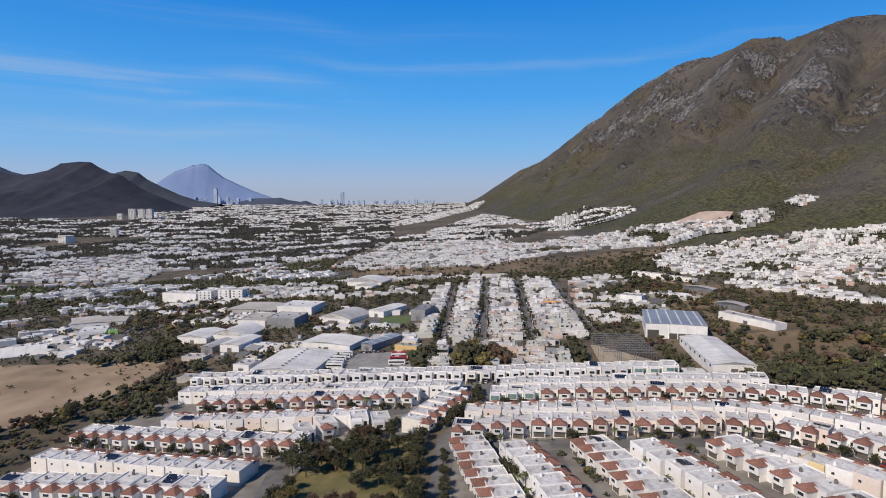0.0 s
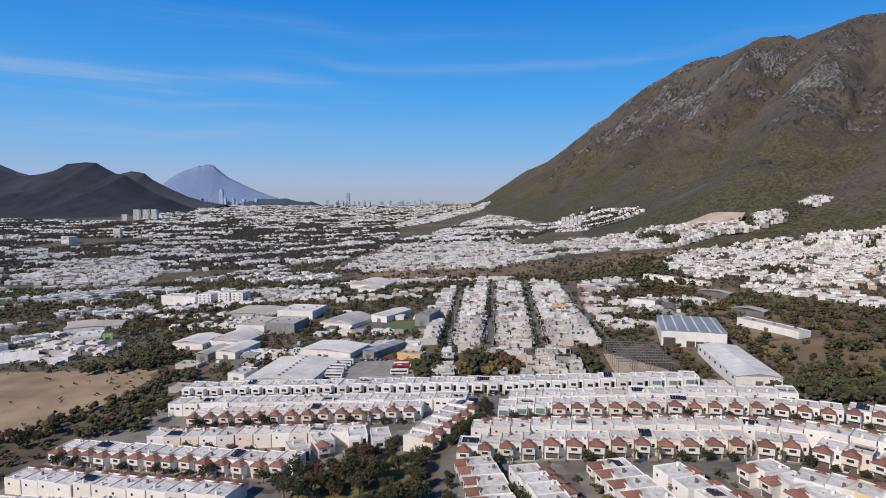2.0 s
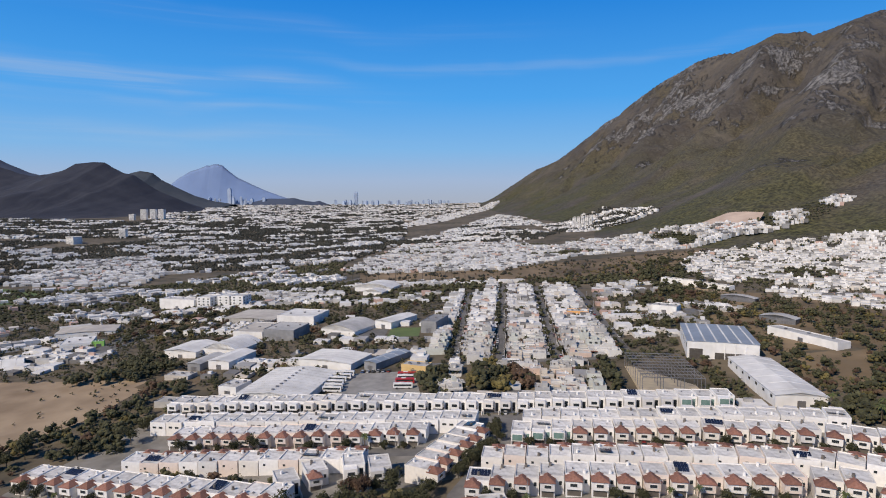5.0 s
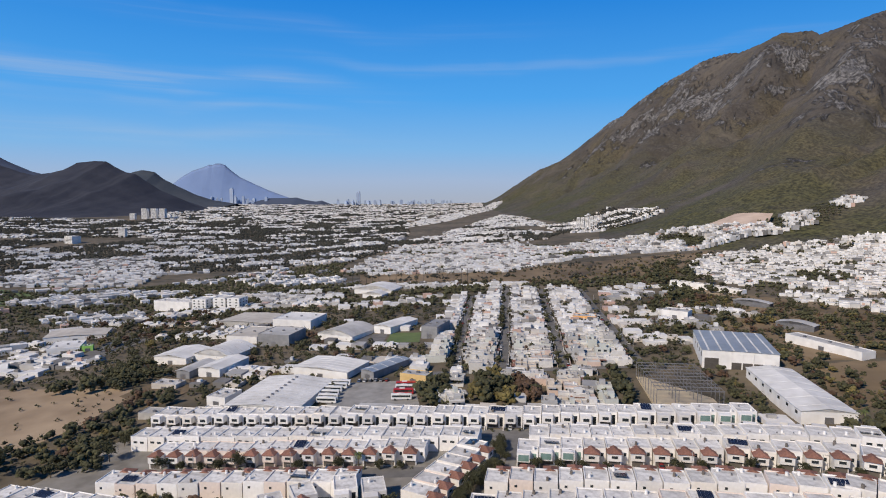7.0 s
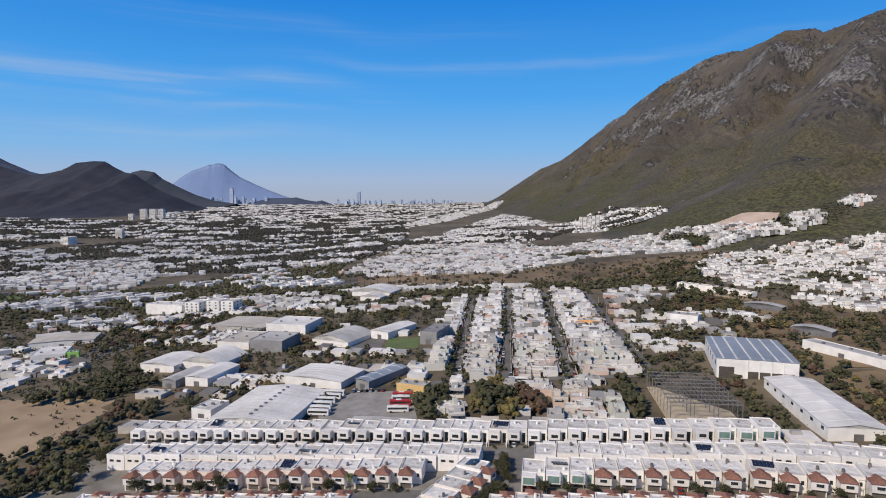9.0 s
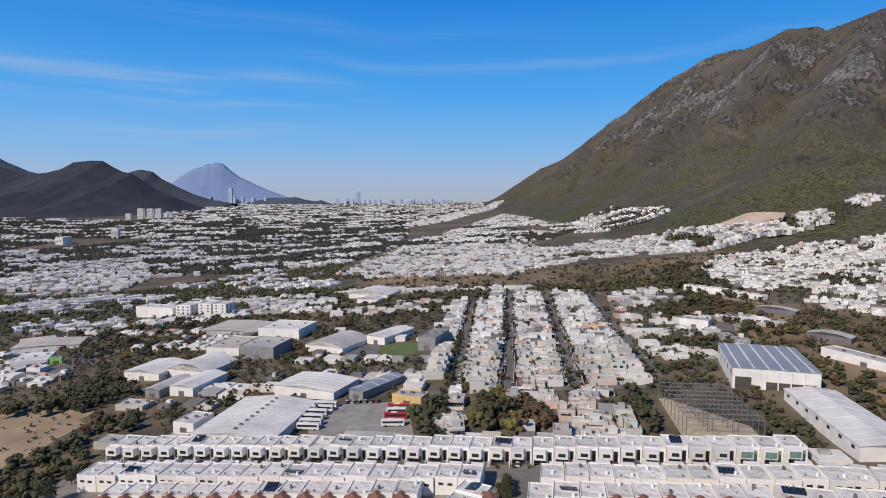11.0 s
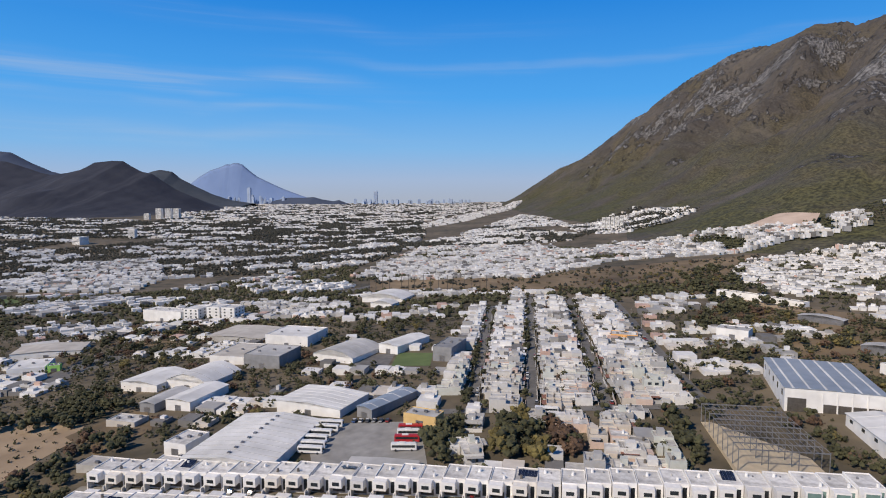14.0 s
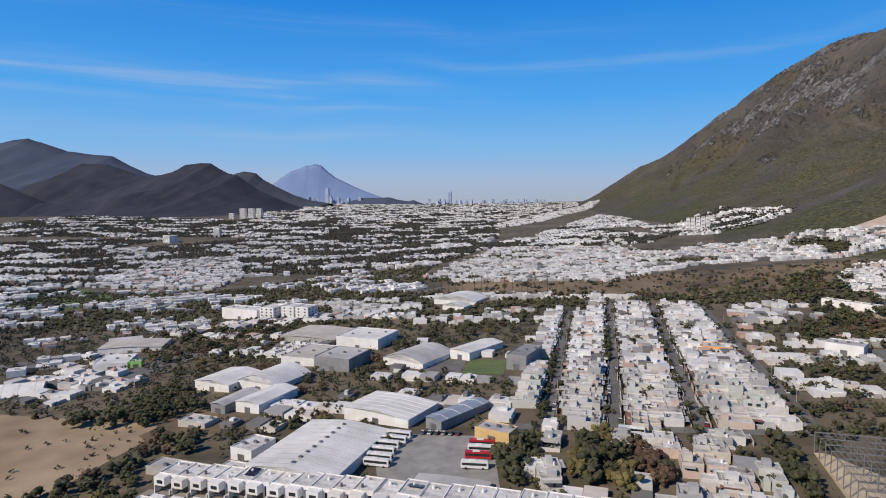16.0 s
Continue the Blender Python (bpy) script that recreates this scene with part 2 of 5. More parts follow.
    low = mul(rng(sp.outputs["Z"], 360, 40), rng(tex(0.006, 5), 0.34, 0.56))
    earth = mix(fine, scrub, mix(broad, (0.056, 0.048, 0.042), (0.118, 0.102, 0.084)))
    earth = mix(rng(tex(0.004, 4, (1, .6, 1), "FBM", 1.9), 0.50, 0.60), earth, dry)
    earth = mix(low, earth, green)
    # beds of pale limestone: long slabs on the ribs, fewer towards the foot
    bed = slabs((15, 36, 130), (radians(20), radians(27), 0), 6, 1)
    ribs = slabs((190, 260, 330), (radians(35), radians(30), radians(20)), 5, 3)
    down = math_node("MULTIPLY", math_node("ADD", math_node("MULTIPLY", math_node("SUBTRACT", sp.outputs["X"], 515), .864), math_node("MULTIPLY", math_node("SUBTRACT", sp.outputs["Y"], 4460), .503)), -1.0)
    brow = mul(mul(mul(rng(down, 1050, 600), rng(sp.outputs["Y"], 2150, 2400)), rng(math_node("SUBTRACT", sp.outputs["X"], math_node("MULTIPLY", sp.outputs["Y"], .42)), 90, -60)), rng(sp.outputs["Z"], 220, 330))          # the broken face under the north-western crest
    def rib(x, y, nx, ny, wide):
        """A rocky rib through (x, y), across which (nx, ny) points."""
        across = math_node("ADD", math_node("MULTIPLY", math_node("SUBTRACT", sp.outputs["X"], x), nx), math_node("MULTIPLY", math_node("SUBTRACT", sp.outputs["Y"], y), ny))
        return rng(math_node("ABSOLUTE", across, 0.0), wide, wide * .3)

    knee = mul(math_node("MAXIMUM", math_node("MAXIMUM", rib(1094, 1850, .769, -.639, 95), rib(1090, 2270, .728, -.686, 70)), rib(1380, 1660, .80, -.60, 90)), rng(sp.outputs["Z"], 230, 330))
    reach = math_node("ADD", math_node("ADD", math_node("MULTIPLY", rng(sp.outputs["Z"], 130, 420, -1.0, -.12), 0.14), math_node("ADD", math_node("MULTIPLY", brow, .10), math_node("MULTIPLY", knee, .045))), ribs)
    crag = rng(math_node("ADD", math_node("MULTIPLY", bed, .55), math_node("MULTIPLY", reach, 1.0)), 0.825, 0.875)
    stone = mix(rng(slabs((7, 15, 42), (radians(20), radians(27), 0), 6, 5), 0.40, 0.62), (0.052, 0.050, 0.050), (0.235, 0.23, 0.228))
    nt.links.new(mix(crag, earth, stone), b.inputs["Base Color"])
    bp = nt.nodes.new("ShaderNodeBump")
    bp.inputs["Strength"].default_value, bp.inputs["Distance"].default_value = 1.0, 20.0
    rough_h = math_node("ADD", math_node("MULTIPLY", tex(0.02, 12), .8), math_node("MULTIPLY", math_node("MULTIPLY", bed, crag), .9))
    nt.links.new(rough_h, bp.inputs["Height"])
    nt.links.new(bp.outputs["Normal"], b.inputs["Normal"])
    return m


M_MOUNT = slope_material()
# Distance haze is mixed into these far slope colours as blue.
M_HAZY = mat("haze_tinted_slope", (0.155, 0.24, 0.43), (0.185, 0.275, 0.47), 0.01, 1.0)
M_RANGE = mat("haze_tinted_range", (0.044, 0.064, 0.108), (0.064, 0.087, 0.135), 0.006, 1.0, bump=5.0, big=0.002, detail=8)
# The dark scrub's blue cast is distance haze put into the colour.
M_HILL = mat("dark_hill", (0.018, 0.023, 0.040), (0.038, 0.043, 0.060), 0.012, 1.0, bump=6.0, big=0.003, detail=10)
M_HILLFAR = mat("haze_tinted_scrub_hill", (0.036, 0.050, 0.070), (0.062, 0.075, 0.092), 0.012, 1.0, bump=6.0, big=0.003, detail=10)
# The darkest share stands for windows and shadows among the houses.
M_CITY = palette("city_walls", [(0.50, (0.80, 0.795, 0.785)), (0.18, (0.60, 0.595, 0.585)), (0.07, (0.70, 0.65, 0.59)), (0.10, (0.40, 0.395, 0.39)), (0.03, (0.62, 0.43, 0.36)), (0.12, (0.20, 0.195, 0.19))], 0.85, True, 0.2)
M_LEAF = mat("scrub_leaves", (0.025, 0.028, 0.013), (0.088, 0.086, 0.040), 0.8, 0.9, island=0.35)
M_BARK = mat("bark", (0.06, 0.045, 0.03), (0.13, 0.10, 0.07), 3, 0.95)


# ---- building helpers ----

def finish(ob, bm, material):
    me = ob.data
    bm.to_mesh(me)
    bm.free()
    for m in (material if isinstance(material, (list, tuple)) else [material]):
        me.materials.append(m)
    return ob


def part(name, bm, material, parent, label=""):
    """One mesh object under a thing or a part."""
    ob = new(name, bpy.data.meshes.new(name))
    finish(ob, bm, material)
    ob.parent = parent
    if label:
        ob["label"] = label
    return ob


def box(bm, x0, x1, y0, y1, z0, z1):
    v = [bm.verts.new(p) for p in ((x0, y0, z0), (x1, y0, z0), (x1, y1, z0), (x0, y1, z0), (x0, y0, z1), (x1, y0, z1), (x1, y1, z1), (x0, y1, z1))]
    for f in ((3, 2, 1, 0), (4, 5, 6, 7), (0, 1, 5, 4), (1, 2, 6, 5), (2, 3, 7, 6), (3, 0, 4, 7)):
        bm.faces.new([v[i] for i in f])
    return v


def boxes(*lst):
    bm = bmesh.new()
    for b in lst:
        box(bm, *b)
    return bm


def mesh_from(name, verts, faces, material, parent=None):
    me = bpy.data.meshes.new(name)
    me.from_pydata(verts, [], faces)
    me.materials.append(material)
    ob = new(name, me)
    ob.parent = parent
    return ob


def patch(name, poly, material, lift, label, kind="structure", step=12.0):
    """A flat piece of ground laid over the land."""
    bm = bmesh.new()
    bm.faces.new([bm.verts.new((x, y, 0)) for x, y in poly])
    xs, ys = [p[0] for p in poly], [p[1] for p in poly]
    for axis, lo, hi in ((0, min(xs), max(xs)), (1, min(ys), max(ys))):
        c = math.ceil(lo / step) * step
        while c < hi:
            co, no = ((c, 0, 0), (1, 0, 0)) if axis == 0 else ((0, c, 0), (0, 1, 0))
            bmesh.ops.bisect_plane(bm, geom=bm.verts[:] + bm.edges[:] + bm.faces[:], plane_co=co, plane_no=no)
            c += step
    for v in bm.verts:
        v.co.z = land(v.co.x, v.co.y) + lift
    for f in bm.faces:
        if f.normal.z < 0:
            f.normal_flip()
    ob = new(name, bpy.data.meshes.new(name))
    finish(ob, bm, material)
    return tagged(ob, label, "ground", "", kind)


def strip(pts, w):
    """The outline of a band of width w along a polyline."""
    left, right = [], []
    for i, p in enumerate(pts):
        a, b = pts[max(0, i - 1)], pts[min(len(pts) - 1, i + 1)]
        dx, dy = b[0] - a[0], b[1] - a[1]
        n = math.hypot(dx, dy)
        left.append((p[0] - dy / n * w / 2, p[1] + dx / n * w / 2))
        right.append((p[0] + dy / n * w / 2, p[1] - dx / n * w / 2))
    return left + right[::-1]


# ---- ground and mountains ----

def build_ground():
    xs = [-9000, -6000, -4500] + list(range(-3500, -1000, 250)) + list(range(-1000, 1000, 40)) + list(range(1000, 3501, 250)) + [5000, 9000]
    ys = [-6000, -2000, -800] + list(range(-400, 1000, 30)) + list(range(1000, 5200, 140)) + [5600, 7000, 9000]
    xs, ys = sorted(set(xs) | {-350} | set(range(-420, 340, 10))), sorted(set(ys) | {y for y, _ in VALLEY} | set(range(0, 410, 10)))
    verts = [(x, y, valley(x, y)) for y in ys for x in xs]
    n = len(xs)
    faces = [(j * n + i, j * n + i + 1, (j + 1) * n + i + 1, (j + 1) * n + i) for j in range(len(ys) - 1) for i in range(n - 1)]
    tagged(mesh_from("ground", verts, faces, M_GROUND), "dry valley floor of brown soil and scrub", "ground", "", "structure")


build_ground()


def build_mountain():
    """The slope with its spurs, gullies that follow the fall line, and broken slabs near the crest."""
    step = 15
    xs = [120 + i * step for i in range(174)]
    ys = [-300 + j * step for j in range(347)]
    verts, high = [], []
    for y in ys:
        for x in xs:
            m = mountain(x, y)
            z = valley(x, y) + m
            if m > 0:
                dc, _, run, _ = near_line(x, y, CREST)
                k, top = min(1, m / 220), min(1, dc / 260)
                spur = 0
                for line, amp, wide in SPURS:
                    d, _, along_it, _ = near_line(x, y, line)
                    if d < 4 * wide:
                        warp = 1 + .35 * noise.noise(Vector((x * .006, y * .006, amp)))
                        spur = max(spur, amp * math.exp(-(abs(d) / (wide * warp)) ** 1.5))
                g = noise.ridged_multi_fractal(Vector((run * .0085 + .5 * noise.noise(Vector((x * .004, y * .004, 1))), dc * .0011, 7.7)), 0.85, 2.1, 4, 1.0, 2.0)
                r = noise.ridged_multi_fractal(Vector((x * .006, y * .006, 0.3)), 0.9, 2.1, 5, 1.0, 2.0)
                f = noise.fractal(Vector((x * .02, y * .02, 2.0)), 0.8, 2.0, 4)
                z += k * top * (1.35 * spur - 30 + 46 * (g - 1.45)) + k * (.25 + .75 * top) * (15 * (r - 1.6) + 9 * f)
            verts.append((x, y, z - 2.5))
            high.append(m > 0)
    n = len(xs)
    faces = []
    for j in range(len(ys) - 1):
        for i in range(n - 1):
            a = j * n + i
            if high[a] or high[a + 1] or high[a + n] or high[a + n + 1]:
                faces.append((a, a + 1, a + n + 1, a + n))
    slope = mesh_from("mountain", verts, faces, M_MOUNT)
    for p in slope.data.polygons:
        p.use_smooth = True
    tagged(slope, "steep dry mountain with grey limestone crags and scrub", "mountain", "", "structure")


build_mountain()


def ridge(name, pts, front, back, material, label, rough=0.12):
    """A hill lofted over a crest line of (x, y, z)."""
    rows, n = [], 14
    dense = []
    for a, b in zip(pts, pts[1:]):
        for k in range(8):
            dense.append([a[i] + (b[i] - a[i]) * k / 8 for i in range(3)])
    dense.append(list(pts[-1]))
    verts, faces = [], []
    for i, (x, y, z) in enumerate(dense):
        base = valley(x, y) - 20
        for j in range(2 * n + 1):
            v = (j - n) / n
            d = front * v if v < 0 else back * v
            s = (1 - abs(v)) ** 1.25
            h = (z - base)
            w = noise.fractal(Vector((x * 0.004, (y + d) * 0.004, 5)), 0.8, 2.0, 5) * rough * h * (0.05 + abs(v)) * 1.6 * min(1, 3 * (1 - abs(v)))
            verts.append((x + d * 0.12, y + d, base + h * s + w))
    m = 2 * n + 1
    for i in range(len(dense) - 1):
        for j in range(m - 1):
            faces.append((i * m + j, (i + 1) * m + j, (i + 1) * m + j + 1, i * m + j + 1))
    ob = mesh_from(name, verts, faces, material)
    for p in ob.data.polygons:
        p.use_smooth = True
    return tagged(ob, label, "mountain", "", "structure")


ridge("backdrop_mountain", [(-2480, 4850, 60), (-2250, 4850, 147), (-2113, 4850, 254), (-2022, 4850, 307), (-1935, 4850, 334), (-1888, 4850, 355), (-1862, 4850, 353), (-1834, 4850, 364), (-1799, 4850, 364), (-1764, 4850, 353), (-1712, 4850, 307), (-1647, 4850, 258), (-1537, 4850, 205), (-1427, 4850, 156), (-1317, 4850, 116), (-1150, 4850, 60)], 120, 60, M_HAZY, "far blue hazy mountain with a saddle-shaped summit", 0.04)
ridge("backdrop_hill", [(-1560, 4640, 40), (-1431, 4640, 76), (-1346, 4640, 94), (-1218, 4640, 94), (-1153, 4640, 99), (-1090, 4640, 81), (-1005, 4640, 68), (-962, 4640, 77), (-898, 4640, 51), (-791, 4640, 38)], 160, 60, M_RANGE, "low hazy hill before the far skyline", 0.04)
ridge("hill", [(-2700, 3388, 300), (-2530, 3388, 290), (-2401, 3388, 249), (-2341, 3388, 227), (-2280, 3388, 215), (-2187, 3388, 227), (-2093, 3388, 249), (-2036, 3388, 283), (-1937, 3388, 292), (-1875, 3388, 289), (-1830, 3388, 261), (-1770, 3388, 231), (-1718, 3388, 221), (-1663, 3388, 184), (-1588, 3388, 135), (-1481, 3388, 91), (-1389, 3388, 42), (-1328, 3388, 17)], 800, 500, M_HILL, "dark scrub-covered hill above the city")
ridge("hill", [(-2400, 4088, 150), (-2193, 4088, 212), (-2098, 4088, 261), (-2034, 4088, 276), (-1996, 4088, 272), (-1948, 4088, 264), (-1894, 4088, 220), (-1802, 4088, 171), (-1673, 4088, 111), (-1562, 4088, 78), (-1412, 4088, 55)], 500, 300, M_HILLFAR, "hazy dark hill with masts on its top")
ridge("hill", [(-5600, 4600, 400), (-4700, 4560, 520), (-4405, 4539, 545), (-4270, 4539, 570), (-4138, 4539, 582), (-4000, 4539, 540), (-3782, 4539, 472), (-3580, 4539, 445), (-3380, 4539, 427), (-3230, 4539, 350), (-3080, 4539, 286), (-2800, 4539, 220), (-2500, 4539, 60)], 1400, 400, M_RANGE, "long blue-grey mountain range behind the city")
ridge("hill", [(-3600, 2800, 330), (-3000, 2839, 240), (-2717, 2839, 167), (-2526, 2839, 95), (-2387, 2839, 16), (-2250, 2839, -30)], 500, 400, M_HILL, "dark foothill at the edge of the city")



# ---- more materials ----
M_GREENGLASS = mat("green_glass", (0.12, 0.22, 0.20), (0.25, 0.36, 0.33), 0.4, 0.1)
M_STEEL = mat("grey_steel", (0.16, 0.16, 0.165), (0.30, 0.30, 0.31), 1.0, 0.5, 0.6)
M_FRAME = mat("primed_steel", (0.13, 0.13, 0.135), (0.26, 0.26, 0.265), 1.0, 0.55, 0.2)
M_SHEET = mat("white_sheet_roof", (0.56, 0.56, 0.55), (0.80, 0.80, 0.79), 0.15, 0.8, big=0.03)
M_SHEETGREY = mat("grey_sheet_roof", (0.36, 0.36, 0.355), (0.56, 0.555, 0.55), 0.15, 0.8, big=0.03)
M_BLUEROOF = mat("blue_grey_sheet_roof", (0.26, 0.31, 0.37), (0.36, 0.41, 0.47), 0.2, 0.5, 0.15)
M_GREYWALL = mat("grey_wall", (0.20, 0.205, 0.215), (0.30, 0.305, 0.315), 0.3, 0.8)
M_CLEAN = mat("white_wall", (0.66, 0.655, 0.64), (0.84, 0.835, 0.82), 0.2, 0.8, big=0.05)
M_TAN = mat("tan_roof", (0.42, 0.39, 0.35), (0.60, 0.57, 0.52), 0.15, 0.85)
M_YELLOW = mat("ochre_paint", (0.58, 0.40, 0.17), (0.70, 0.50, 0.24), 0.4, 0.8)
M_GREENPAINT = mat("lime_paint", (0.30, 0.62, 0.14), (0.40, 0.75, 0.20), 0.4, 0.8)
M_ORANGE = mat("orange_paint", (0.75, 0.38, 0.14), (0.85, 0.48, 0.20), 0.4, 0.8)
M_PINK = mat("pink_paint", (0.62, 0.30, 0.28), (0.75, 0.40, 0.36), 0.4, 0.8)
M_RED = mat("red_paint", (0.42, 0.02, 0.03), (0.52, 0.04, 0.04), 0.4, 0.4)
M_BUS = mat("white_coach_paint", (0.70, 0.70, 0.69), (0.82, 0.82, 0.81), 0.4, 0.35)
M_TYRE = mat("tyre_rubber", (0.02, 0.02, 0.02), (0.04, 0.04, 0.04), 2, 0.9)
M_SOLAR = mat("solar_cells", (0.012, 0.017, 0.034), (0.028, 0.036, 0.062), 1.2, 0.25)
M_POLE = mat("dark_pole", (0.05, 0.045, 0.04), (0.10, 0.09, 0.08), 1.0, 0.8)
M_CONC = mat("concrete", (0.34, 0.33, 0.31), (0.50, 0.49, 0.47), 0.4, 0.9, big=0.06)
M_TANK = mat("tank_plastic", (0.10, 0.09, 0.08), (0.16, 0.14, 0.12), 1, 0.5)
M_WOODFLOOR = mat("yellow_formwork", (0.40, 0.34, 0.26), (0.66, 0.54, 0.36), 0.2, 0.9)
M_FIELD = mat("turf", (0.06, 0.10, 0.035), (0.12, 0.17, 0.06), 0.1, 0.95)
M_DRYFIELD = mat("dry_field", (0.085, 0.063, 0.038), (0.29, 0.21, 0.125), 0.03, 0.97, big=0.008, detail=10)
M_QUARRY = mat("quarry_rock", (0.38, 0.28, 0.22), (0.60, 0.48, 0.40), 0.05, 0.95, bump=0.6, detail=8)
M_OCHRELEAF = mat("autumn_leaves", (0.075, 0.062, 0.02), (0.18, 0.145, 0.05), 0.8, 0.9, island=0.3)
M_RUSTLEAF = mat("rust_leaves", (0.06, 0.035, 0.022), (0.13, 0.08, 0.05), 0.8, 0.9, island=0.3)
M_PALM = mat("palm_fronds", (0.05, 0.07, 0.02), (0.13, 0.15, 0.05), 1.0, 0.8, island=0.3)
COLONY = [stucco("worn_paint", c) for c in ((0.72, 0.71, 0.69), (0.66, 0.65, 0.63), (0.70, 0.69, 0.67), (0.56, 0.55, 0.53), (0.64, 0.57, 0.49), (0.42, 0.42, 0.42), (0.62, 0.48, 0.41), (0.56, 0.58, 0.54))]
M_COLROOF = mat("weathered_roof", (0.26, 0.25, 0.235), (0.66, 0.645, 0.62), 0.35, 0.9, obj=0.3, big=0.07)
M_CARS = palette("car_paint", [(0.35, (0.72, 0.72, 0.72)), (0.2, (0.10, 0.10, 0.11)), (0.2, (0.35, 0.36, 0.38)), (0.13, (0.35, 0.04, 0.04)), (0.12, (0.06, 0.12, 0.28))], 0.3, False)
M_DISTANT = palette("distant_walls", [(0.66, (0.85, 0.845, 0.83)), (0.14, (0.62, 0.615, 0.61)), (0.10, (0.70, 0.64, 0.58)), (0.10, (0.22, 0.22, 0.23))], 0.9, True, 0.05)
# More blue than the near leaves, as a tint of distance haze.
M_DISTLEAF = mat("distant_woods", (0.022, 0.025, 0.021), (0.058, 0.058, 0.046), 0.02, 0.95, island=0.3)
# Concrete coloured pale blue so that haze shows on the skyline.
M_SKYLINE = mat("haze_tinted_concrete", (0.30, 0.39, 0.54), (0.42, 0.51, 0.64), 0.02, 0.9, obj=0.15)


# ---- houses of the gated estate ----

def ring(x0, x1, y0, y1, z0, z1, w):
    """A parapet: one closed rim."""
    bm = bmesh.new()
    lo = []
    for z in (z0, z1):
        lo.append([bm.verts.new(p) for p in ((x0, y0, z), (x1, y0, z), (x1, y1, z), (x0, y1, z))])
        lo.append([bm.verts.new(p) for p in ((x0 + w, y0 + w, z), (x1 - w, y0 + w, z), (x1 - w, y1 - w, z), (x0 + w, y1 - w, z))])
    ob, ib, ot, it = lo
    for i in range(4):
        j = (i + 1) % 4
        bm.faces.new((ob[i], ob[j], ot[j], ot[i]))
        bm.faces.new((ot[i], ot[j], it[j], it[i]))
        bm.faces.new((it[i], it[j], ib[j], ib[i]))
        bm.faces.new((ib[i], ib[j], ob[j], ob[i]))
    return bm


def hipped(x0, x1, y0, y1, z0, h, over=0.0):
    """A hipped roof as one closed body; the ridge runs front to back."""
    bm = bmesh.new()
    lo = [bm.verts.new(p) for p in ((x0, y0, z0 - 0.18), (x1, y0, z0 - 0.18), (x1, y1, z0 - 0.18), (x0, y1, z0 - 0.18))]
    up = [bm.verts.new(p) for p in ((x0, y0, z0), (x1, y0, z0), (x1, y1, z0), (x0, y1, z0))]
    xm = (x0 + x1) / 2
    k = (x1 - x0) / 2
    r0, r1 = bm.verts.new((xm, min(y0 + k, y1 - 0.6), z0 + h)), bm.verts.new((xm, y1, z0 + h))
    bm.faces.new(lo[::-1])
    for i in range(4):
        j = (i + 1) % 4
        bm.faces.new((lo[i], lo[j], up[j], up[i]))
    bm.faces.new((up[0], up[1], r0))
    bm.faces.new((up[1], up[2], r1, r0))
    bm.faces.new((up[2], up[3], r1))
    bm.faces.new((up[3], up[0], r0, r1))
    return bm


def window(parent, x0, x1, y, z0, z1, out, glass=None, label="", framed=False):
    """A glazed opening with a proud frame; out is -1 for a front, 1 for a back."""
    w = part("window", boxes((x0, x1, min(y, y + out * 0.06), max(y, y + out * 0.06), z0, z1)), glass or M_GLASS, parent, label)
    if not framed:
        return w
    bm = bmesh.new()
    t, d = 0.12, out * 0.12
    a, b = min(y, y + d), max(y, y + d)
    r = ring(x0 - t, x1 + t, z0 - t, z1 + t, a, b, t)
    bmesh.ops.rotate(r, verts=r.verts, cent=(0, 0, 0), matrix=Matrix(((1, 0, 0), (0, 0, 1), (0, 1, 0))))
    bmesh.ops.recalc_face_normals(r, faces=r.faces)
    bm.free()
    part("window_frame", r, M_CLEAN, w)
    return w


def cylinder(bm, x, y, z0, z1, r, n=10, r1=None):
    r1 = r if r1 is None else r1
    lo = [bm.verts.new((x + r * math.cos(2 * math.pi * i / n), y + r * math.sin(2 * math.pi * i / n), z0)) for i in range(n)]
    up = [bm.verts.new((x + r1 * math.cos(2 * math.pi * i / n), y + r1 * math.sin(2 * math.pi * i / n), z1)) for i in range(n)]
    for i in range(n):
        j = (i + 1) % n
        bm.faces.new((lo[i], lo[j], up[j], up[i]))
    bm.faces.new(up)
    bm.faces.new(lo[::-1])
    return bm


def roof_clutter(ob, rng, x0, x1, y0, y1, z, n=1):
    for _ in range(n):
        x, y, w = rng.uniform(x0 + .8, x1 - .8), rng.uniform(y0 + 1, y1 - 1), rng.uniform(0.3, 0.55)
        part("roof_vent", boxes((x - w / 2, x + w / 2, y - w / 2, y + w / 2, z, z + rng.uniform(0.3, 0.7))), rng.choice([M_TANK, M_CONC, M_STEEL]), ob)
    x, y = rng.uniform(x0 + 1, x1 - 1), rng.uniform(y0 + 1, y1 - 1)
    part("water_tank", cylinder(bmesh.new(), x, y, z, z + 1.2, 0.55, 10, 0.45), rng.choice([M_TANK, M_CLEAN]), ob)


